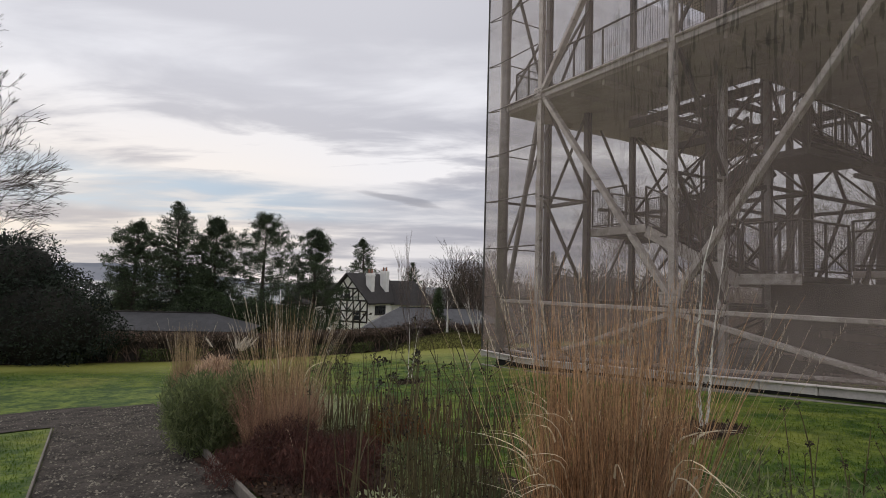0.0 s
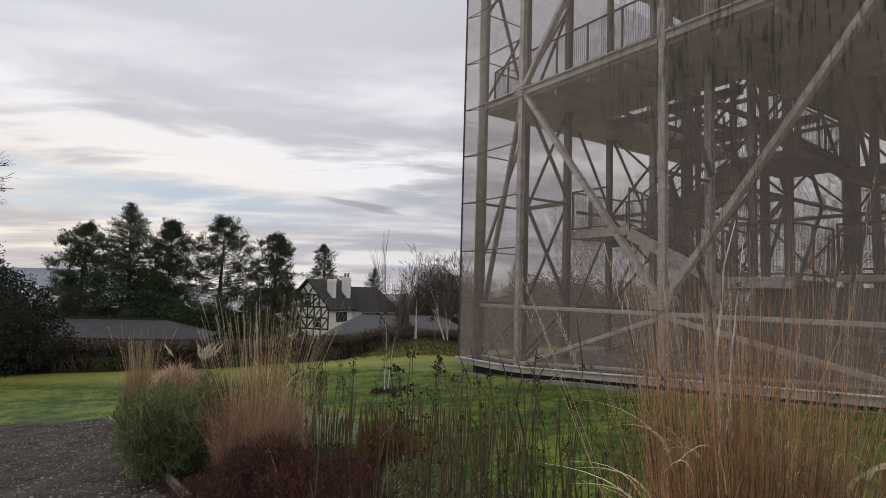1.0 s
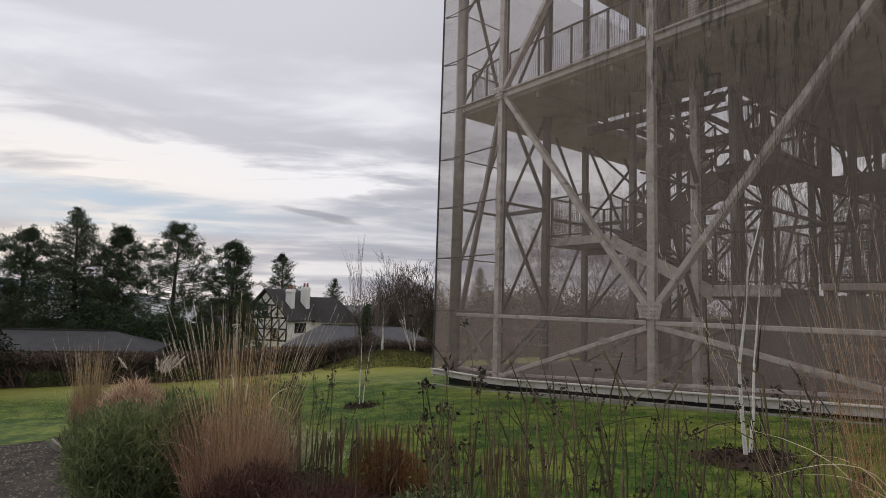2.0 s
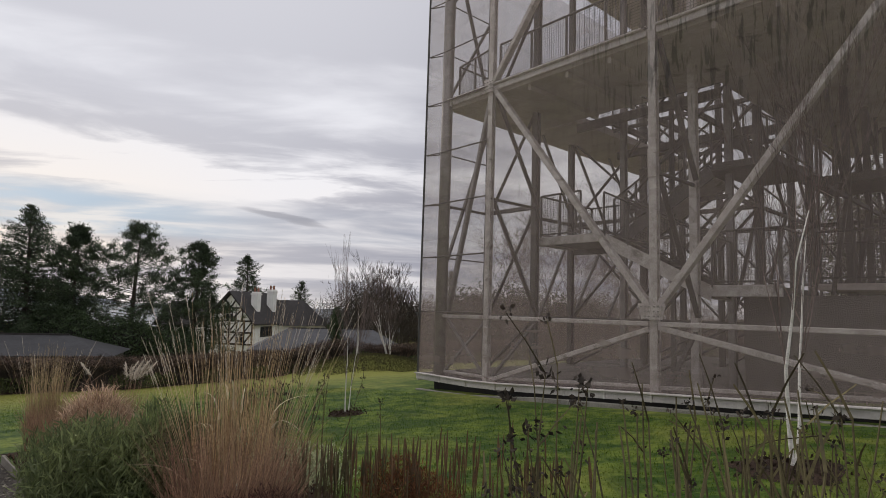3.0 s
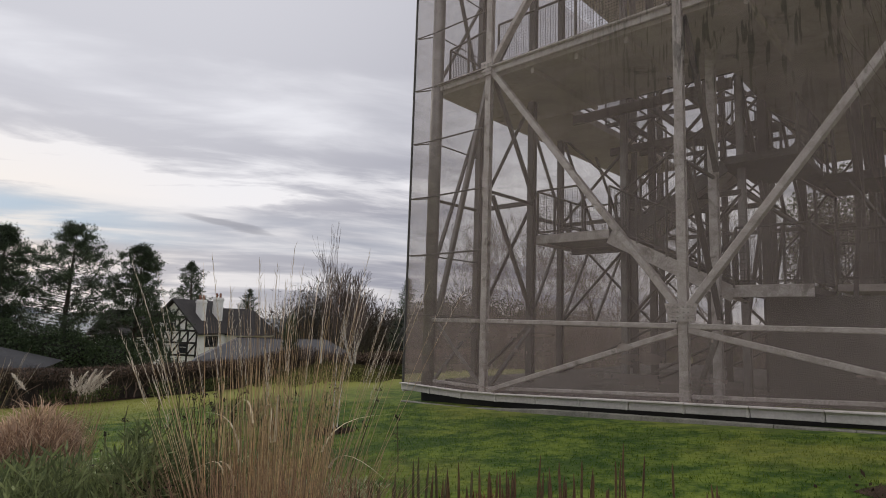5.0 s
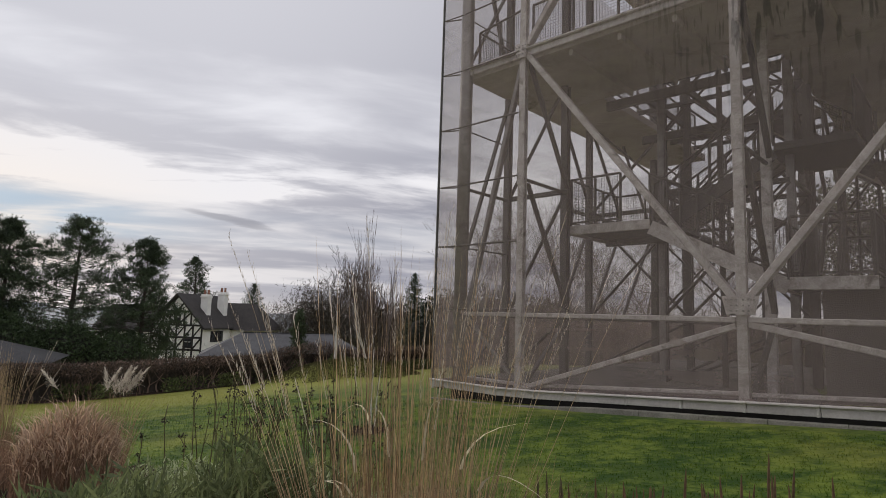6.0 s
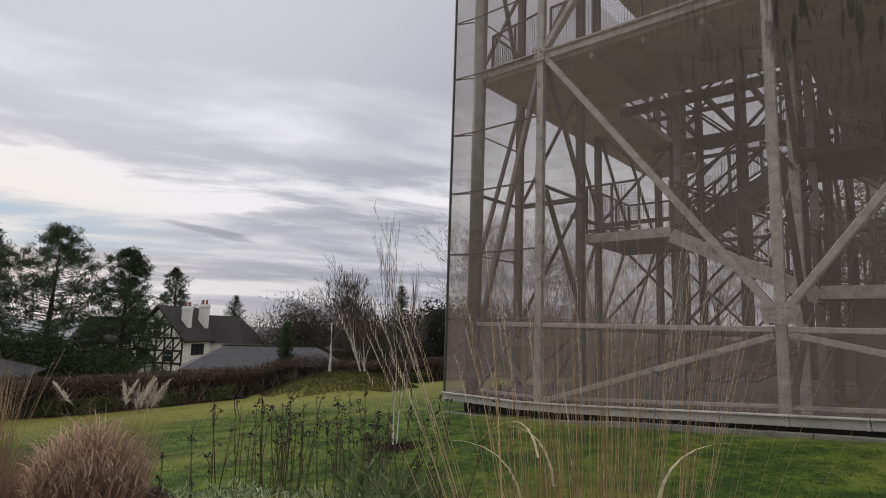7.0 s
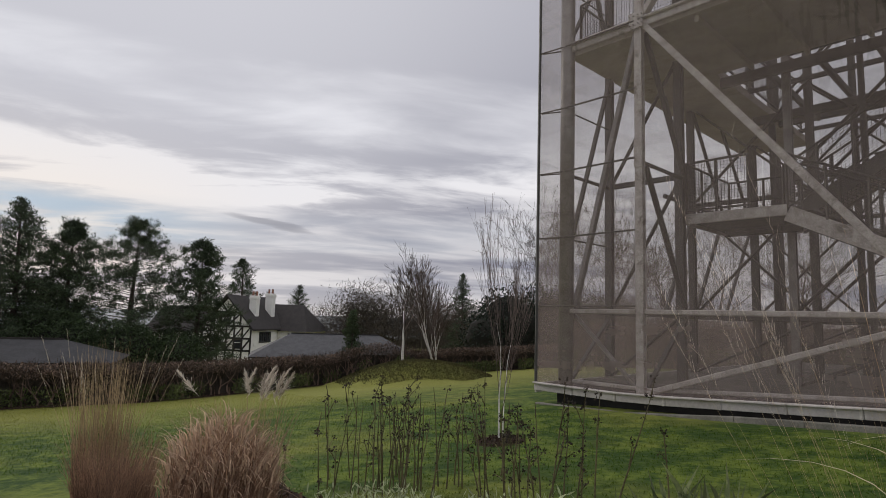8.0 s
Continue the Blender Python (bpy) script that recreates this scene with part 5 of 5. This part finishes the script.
def hedge(points, h, t, seed):
    """A brown winter hedge: a clipped twiggy top over bare gnarled stems, with green growth at its foot."""
    rng = np.random.default_rng(seed)
    brown, twigs, green, stems, core = Shape(), Shape(), Shape(), Shape(), Shape()
    for (xa, ya), (xb, yb) in zip(points, points[1:]):
        ln = math.hypot(xb - xa, yb - ya)
        nx, ny = -(yb - ya) / ln, (xb - xa) / ln

        def spread(n, w0, w1):
            f, w = rng.random(n), rng.uniform(w0, w1, n)
            return xa + (xb - xa) * f + nx * w * t, ya + (yb - ya) * f + ny * w * t

        n = int(ln * 800)
        x, y = spread(n, -0.5, 0.5)
        top = [h * (1 + 0.05 * noise.noise((a * 0.8, b * 0.8, seed))) for a, b in zip(x, y)]
        zz = np.array(top) * (0.66 + 0.34 * rng.random(n) ** 0.8)
        brown.flakes([(a, b, ground_z(a, b) + c) for a, b, c in zip(x, y, zz)], 0.085, 0.035, 0.2, rng)
        m = int(ln * 620)
        x, y = spread(m, -0.5, 0.5)
        twigs.flakes([(a, b, ground_z(a, b) + h * c) for a, b, c in zip(x, y, rng.uniform(0.45, 0.95, m))], 0.26, 0.012, 1.3, rng)
        m = int(ln * 800)
        x, y = spread(m, -0.95, 0.1)
        keep = [noise.noise((a * 0.9, b * 0.9, 1.0)) > 0.0 for a, b in zip(x, y)]
        green.flakes([(a, b, ground_z(a, b) + c) for a, b, c, k in zip(x, y, rng.uniform(0.0, 0.42, m) * h, keep) if k], 0.10, 0.035, 0.6, rng)
        for i in range(int(ln * 5)):
            g = rng.random()
            a, b = xa + (xb - xa) * g, ya + (yb - ya) * g
            z = ground_z(a, b)
            foot = Vector((a + rng.normal(0, 0.10), b - 0.15, z - 0.05))
            knee = foot + Vector((rng.normal(0, 0.10), rng.normal(0, 0.05), h * 0.30))
            for k in range(3):
                tip = knee + Vector((rng.normal(0, 0.28), rng.normal(0, 0.12), h * rng.uniform(0.30, 0.50)))
                stems.pipe([knee, knee.lerp(tip, 0.5) + Vector(rng.normal(0, 0.05, 3)), tip], [0.018, 0.014, 0.008], 4)
            stems.pipe([foot, foot.lerp(knee, 0.5) + Vector(rng.normal(0, 0.03, 3)), knee], [0.034, 0.028, 0.024], 5)
        # dark slab behind the stems; shade between them put in as shape and colour
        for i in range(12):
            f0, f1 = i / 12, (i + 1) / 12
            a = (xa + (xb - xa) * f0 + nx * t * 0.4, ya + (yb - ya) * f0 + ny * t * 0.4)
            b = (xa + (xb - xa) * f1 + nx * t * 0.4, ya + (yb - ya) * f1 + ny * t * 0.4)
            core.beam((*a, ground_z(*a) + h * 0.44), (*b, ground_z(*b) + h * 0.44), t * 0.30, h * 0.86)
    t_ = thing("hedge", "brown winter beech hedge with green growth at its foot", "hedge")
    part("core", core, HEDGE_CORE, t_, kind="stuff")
    part("leaves", brown, HEDGE, t_, kind="stuff")
    part("twiggery", twigs, TWIG, t_, kind="stuff")
    part("foot_growth", green, HEDGE_GREEN, t_, "green leaves at the hedge foot", kind="stuff")
    part("stemwork", stems, HEDGE, t_, kind="stuff")


hedge(HEDGE_LINE, 1.15, 0.9, 81)

hedge([(9, 34.0), (12.6, 30.5), (17.0, 26.8), (21.5, 19.0), (25.5, 12.0), (30, 2.0)], 2.15, 1.2, 82)
leafy_mass("holly_tree", 23.5, 24.0, [(0, 0, 4.5, 2.6, 2.4, 3.2), (1.5, -1.5, 6.2, 2.0, 2.0, 2.2), (-1.2, 1.0, 6.8, 1.6, 1.6, 1.8), (0.2, -0.4, 7.8, 2.2, 2.0, 1.8), (3.0, -4.0, 3.6, 2.4, 2.2, 2.6)], 16000, 0.24, LEAF_DARK, 69, "dark broad-leaved evergreen tree beyond the steel box", "tree", fill=0.45)

# ---- planting beside the path ----


def grass_clump(name, x, y, h, base_r, top_r, count, mat, seed, label, width=0.006, low=0.45, bend=0.25, plume=None, plumes=0, pale=0, droop=2.0, hook=2.0, skew=1.0, pale_mat=None, stalks=0):
    """A tuft of dry grass: many bowed blades from a tight base, some with feathery heads."""
    rng = np.random.default_rng(seed)
    t = thing(name, label, "ornamental grass", "dry grasses in the bed", at=(x, y, ground_z(x, y)))
    s = Shape()
    tips = []
    for i in range(count):
        a, r = rng.uniform(0, 6.283), base_r * math.sqrt(rng.random())
        k = h * (low + (1 - low) * rng.random() ** skew)
        if hook > 3:
            k *= 1 - 0.35 * (r / base_r) ** 2
        lean = (top_r * (r / base_r) * rng.uniform(0.5, 1.2)) * k / h
        b = Vector((math.cos(a) * r, math.sin(a) * r, 0.0))
        a2 = a + rng.normal(0, 1.1)
        top = b + Vector((math.cos(a2) * lean, math.sin(a2) * lean, k))
        if hook > 3:
            a2 = rng.uniform(0, 6.283)
        bow = Vector((math.cos(a2), math.sin(a2), -0.5)) * bend * k * rng.random() ** droop
        s.blade(b, top, width * rng.uniform(0.6, 1.4), bow, 4 if hook < 3 else 7, hook)
        tips.append(top + bow)
    part("blades", s, mat, t, kind="stuff")
    if pale:
        s = Shape()
        for i in range(pale):
            a = rng.uniform(0, 6.283)
            d = Vector((math.cos(a), math.sin(a), 0))
            if hook > 3:
                r = math.sqrt(rng.random())
                b = d * base_r * r + Vector((0, 0, h * rng.uniform(0.50, 0.82) * (1 - 0.30 * r * r)))
                a += rng.normal(0, 1.0)
                d = Vector((math.cos(a), math.sin(a), 0))
                up = h * rng.uniform(0.10, 0.24)
                s.blade(b, b + d * 0.04 + Vector((0, 0, up)), width * 0.95, d * rng.uniform(0.08, 0.20) + Vector((0, 0, -up * rng.uniform(0.3, 1.1))), 7, 2.5)
            else:
                k = h * rng.uniform(0.12, 0.28)
                b = d * base_r * rng.uniform(0.8, 1.15) + Vector((0, 0, h * rng.uniform(0.10, 0.55)))
                s.blade(b, b + d * 0.10 + Vector((0, 0, k)), width * rng.uniform(1.6, 2.8), d * rng.uniform(0.10, 0.42) + Vector((0, 0, -k * rng.uniform(0.5, 1.5))), 7)
        part("pale_blades", s, pale_mat or PALE_STRAW, t, "bleached arching blades", kind="stuff")
    for i in range(stalks):
        s = Shape()
        a, lean = rng.uniform(0, 6.283), rng.uniform(0.03, 0.34)
        d = Vector((math.cos(a) * lean, math.sin(a) * lean, 1)).normalized()
        b = Vector((math.cos(a), math.sin(a), 0)) * base_r * 0.7
        k = h * rng.uniform(0.75, 1.05)
        nod = Vector((math.cos(a), math.sin(a), -0.6)) * k * rng.uniform(0.02, 0.10)
        s.blade(b, b + d * k, width * 1.1, nod, 6)
        st = part("stalk", s, STRAW, t)
        s = Shape()
        for j in range(16):
            w = 1 - 0.16 * j / 16
            q = b + d * k * w + nod * w * w
            s.blade(q, q + d * 0.03 + Vector(rng.normal(0, 0.007, 3)), 0.003, Vector((0, 0, 0)), 1)
        part("seed_head", s, PLUME, st, "slim feathery seed head", kind="stuff")
    if plumes:
        s = Shape()
        for q in sorted(tips, key=lambda p: -p.z)[:plumes]:
            lean = Vector((q.x * 1.6 + rng.normal(0, 0.2), q.y * 1.6 + rng.normal(0, 0.2), 1)).normalized()
            for j in range(110):
                w = rng.random()
                o = q + lean * (0.22 * w - 0.10)
                s.blade(o, o + lean * 0.05 + Vector(rng.normal(0, 0.034, 3)) * (1.2 - w), 0.008, Vector((0, 0, -0.015)), 1)
        part("plumes", s, plume or PLUME, t, "pale feathery seed heads", kind="stuff")
    return t


def stem_patch(name, cx, cy, rx, ry, count, h, mat, seed, label, heads=0.4, branch=0.4, r=0.005, leaf=0.014):
    """A drift of upright dead stems, some branched and tipped with dark seed heads."""
    rng = np.random.default_rng(seed)
    t = thing(name, label, "dead perennial", "dead perennials in the bed", at=(cx, cy, ground_z(cx, cy)))
    z0 = ground_z(cx, cy)
    for i in range(count):
        s, q = Shape(), Shape()
        dx, dy = rng.normal(0, rx * 0.5), rng.normal(0, ry * 0.5)
        p = Vector((dx, dy, ground_z(cx + dx, cy + dy) - z0))
        k = h * rng.uniform(0.60, 1.08)
        d = Vector((rng.normal(0, 0.07), rng.normal(0, 0.07), 1)).normalized()
        pts, forks = [p], []
        for j in range(5):
            d = (d + Vector(rng.normal(0, 0.04, 3))).normalized()
            p = p + d * k / 5
            pts.append(p)
            if j > 0 and rng.random() < branch:
                g = (d + Vector(rng.normal(0, 0.42, 3))).normalized()
                forks.append((p, p + g * k * rng.uniform(0.08, 0.24)))
        s.pipe(pts, [r * (1 - 0.13 * j) for j in range(6)], 4)
        for a, b in forks:
            s.pipe([a, a.lerp(b, 0.5) + Vector((0, 0, 0.01)), b], [r * 0.6, r * 0.5, r * 0.35], 3)
            if rng.random() < heads:
                q.flakes(np.array(b) + rng.normal(0, leaf * 0.5, (10, 3)), leaf, leaf * 0.6, 0.2, rng)
        if rng.random() < heads:
            q.flakes(np.array(p) + rng.normal(0, leaf * 0.6, (16, 3)), leaf * 1.1, leaf * 0.7, 0.3, rng)
        for j in range(2, 5):
            q.flakes(np.array(pts[j]) + rng.normal(0, leaf * 0.6, (4, 3)), leaf, leaf * 0.45, 0.3, rng)
        st = part("stem", s, mat, t)
        if q.k:
            part("seed_head", q, SEED, st, "dark dried seed head", kind="stuff")
    return t


def spike_patch(name, cx, cy, rx, ry, count, h, seed, label, mat=STEM):
    """Dense upright spikes, thicker towards the tip."""
    rng = np.random.default_rng(seed)
    t = thing(name, label, "dead perennial", "dead perennials in the bed", at=(cx, cy, ground_z(cx, cy)))
    z0 = ground_z(cx, cy)
    for i in range(count):
        s = Shape()
        dx, dy = rng.normal(0, rx * 0.5), rng.normal(0, ry * 0.5)
        b = Vector((dx, dy, ground_z(cx + dx, cy + dy) - z0))
        k = h * rng.uniform(0.6, 1.05)
        e = b + Vector((rng.normal(0, 0.05) * k, rng.normal(0, 0.05) * k, k))
        s.pipe([b, b.lerp(e, 0.5), b.lerp(e, 0.58), b.lerp(e, 0.75), b.lerp(e, 0.9), e], [0.0046, 0.0036, 0.0062, 0.0088, 0.0066, 0.0016], 5)
        part("spike", s, mat, t)
    return t


grass_clump("tall_dry_grass", 0.80, 2.72, 1.84, 0.31, 0.16, 1900, REED, 91, "tall straw-coloured feather reed grass with broken pale blades", 0.0088, 0.28, 0.20, pale=100, stalks=44)
grass_clump("tall_dry_grass", -1.84, 6.92, 1.92, 0.27, 0.12, 620, FADED_STRAW, 92, "tall thin straw-coloured grass above the russet tuft", 0.0072, 0.22, 0.12, pale=22, skew=1.7, stalks=76)
grass_clump("russet_grass", -1.80, 6.66, 1.12, 0.36, 0.16, 1500, RUSSET, 93, "thick russet-brown grass tuft in the bed", 0.008, 0.40, 0.36, pale=30, droop=1.0, pale_mat=PINK_STRAW)
grass_clump("russet_grass", -4.06, 10.62, 1.20, 0.41, 0.03, 1300, RUSSET, 94, "rounded reddish-brown arching grass mound", 0.014, 0.55, 0.20, pale=760, droop=0.5, hook=4.0, pale_mat=PINK_STRAW)
grass_clump("plumed_grass", -4.0, 11.25, 1.22, 0.24, 0.32, 240, RUSSET, 95, "russet grass with pale feathery plumes", 0.008, 0.5, 0.22, plumes=11)
grass_clump("tall_dry_grass", -5.5, 12.7, 1.70, 0.24, 0.10, 420, STRAW, 96, "tall thin straw-coloured grass at the end of the bed", 0.007, 0.25, 0.12, skew=1.2, stalks=20)

grass_clump("russet_grass", -5.25, 12.35, 0.80, 0.34, 0.12, 800, RUSSET, 97, "matted dark russet grass at the foot of tall straw", 0.009, 0.40, 0.35, droop=1.0)

leafy_mass("rosemary_bush", -2.80, 7.25, [(0, 0, 0.42, 0.52, 0.50, 0.50), (0.45, 0.35, 0.40, 0.48, 0.42, 0.48), (-0.30, 0.45, 0.36, 0.45, 0.42, 0.42), (-0.15, -0.30, 0.66, 0.26, 0.24, 0.32), (0.35, 0.05, 0.78, 0.26, 0.24, 0.28), (-0.45, 0.10, 0.55, 0.24, 0.22, 0.34)], 24000, 0.12, SHRUB_GREEN, 64, "bushy grey-green needle-leaved shrub beside the path", up=1.6, fill=0.35, ratio=0.10)
leafy_mass("red_twig_shrub", -1.15, 5.75, [(0, 0, 0.18, 0.46, 0.42, 0.26), (0.30, -0.45, 0.16, 0.30, 0.30, 0.22), (-0.45, 0.50, 0.20, 0.44, 0.40, 0.30), (0.30, 0.45, 0.16, 0.30, 0.30, 0.20), (-0.80, 0.05, 0.12, 0.32, 0.40, 0.20)], 26000, 0.06, SHRUB_RED, 65, "low dark red-brown heathery shrub in the bed", up=1.4, fill=0.25, ratio=0.10)
leafy_mass("rusty_shrub", -0.55, 7.35, [(0, 0, 0.22, 0.34, 0.32, 0.26), (0.28, -0.24, 0.18, 0.26, 0.24, 0.22)], 8000, 0.05, RUST, 70, "low domed rust-brown heather at the bed edge", up=1.2, fill=0.3, ratio=0.12)
leafy_mass("silver_foliage", -2.35, 9.1, [(0, 0, 0.20, 0.75, 0.6, 0.38), (0.9, -0.5, 0.18, 0.6, 0.5, 0.34), (-0.7, 0.6, 0.18, 0.6, 0.5, 0.34), (0.2, -1.0, 0.16, 0.6, 0.45, 0.30)], 22000, 0.065, FOLIAGE_GREY, 66, "low grey-green leafy perennials covering the bed", up=1.3, fill=0.1, ratio=0.18)
leafy_mass("leafy_perennial", 1.75, 3.05, [(-0.1, 0.1, 0.34, 0.40, 0.35, 0.42), (0.5, -0.1, 0.30, 0.45, 0.35, 0.40), (1.0, -0.4, 0.3, 0.4, 0.35, 0.4)], 9000, 0.07, SHRUB_GREEN, 67, "low green feathery perennial in the bed", up=1.2, fill=0.2, ratio=0.14)
leafy_mass("leafy_perennial", -0.3, 4.2, [(0, 0, 0.12, 0.5, 0.35, 0.2), (0.6, -0.3, 0.1, 0.45, 0.35, 0.18)], 2200, 0.06, FOLIAGE_GREY, 68, "low leafy perennial in the bed", up=0.8, fill=0.2)

leafy_mass("leafy_perennial", 0.10, 5.15, [(0, 0, 0.12, 0.45, 0.45, 0.20), (0.45, -0.55, 0.10, 0.45, 0.40, 0.18), (-0.30, 0.75, 0.10, 0.35, 0.45, 0.20), (0.85, -1.1, 0.10, 0.45, 0.40, 0.20)], 9000, 0.07, SHRUB_GREEN, 72, "low green-brown leafy ground cover between dead stems", up=1.1, fill=0.15, ratio=0.16)

stem_patch("dead_perennial", 0.08, 3.85, 0.75, 0.5, 100, 1.22, STEM, 101, "tall dark dead stems with seed heads in the bed", 0.22, 0.30, 0.0072, 0.015)
stem_patch("dead_perennial", 0.85, 3.9, 0.5, 0.5, 40, 1.15, STEM, 102, "tall branching dead stems with seed heads in the bed", 0.45, 0.6, 0.0052, 0.018)
stem_patch("dead_perennial", -0.28, 4.6, 0.16, 0.16, 10, 1.28, STEM, 103, "a few tall dead stems with dark seed heads", 0.8, 0.6, 0.007, 0.028)
spike_patch("dead_perennial", -1.15, 7.3, 0.55, 0.40, 60, 0.72, 104, "upright brown flower spikes gone to seed in the bed")
spike_patch("dead_perennial", -0.35, 7.2, 0.85, 0.35, 80, 0.68, 105, "upright brown flower spikes gone to seed in the bed", RED_STEM)
spike_patch("dead_perennial", 0.5, 6.7, 0.5, 0.3, 30, 0.55, 106, "upright brown flower spikes gone to seed in the bed", RED_STEM)
stem_patch("dead_perennial", -2.55, 12.0, 1.1, 0.7, 44, 0.95, STEM, 107, "dark dead stems with seed heads at the lawn edge", 0.8, 0.55, 0.010, 0.026)
stem_patch("dead_perennial", -1.4, 10.6, 0.7, 0.5, 22, 0.95, STEM, 108, "dark dead stems with seed heads at the lawn edge", 0.9, 0.7, 0.009, 0.026)
stem_patch("dead_perennial", 2.2, 3.2, 0.6, 0.4, 16, 0.95, STEM, 110, "dark dead stems among low green leaves", 0.6, 0.5, 0.006)
stem_patch("dead_perennial", 1.0, 3.35, 0.4, 0.3, 18, 1.35, PINK_TWIG, 109, "pale branching bare twigs in the bed", 0.15, 0.85, 0.006)
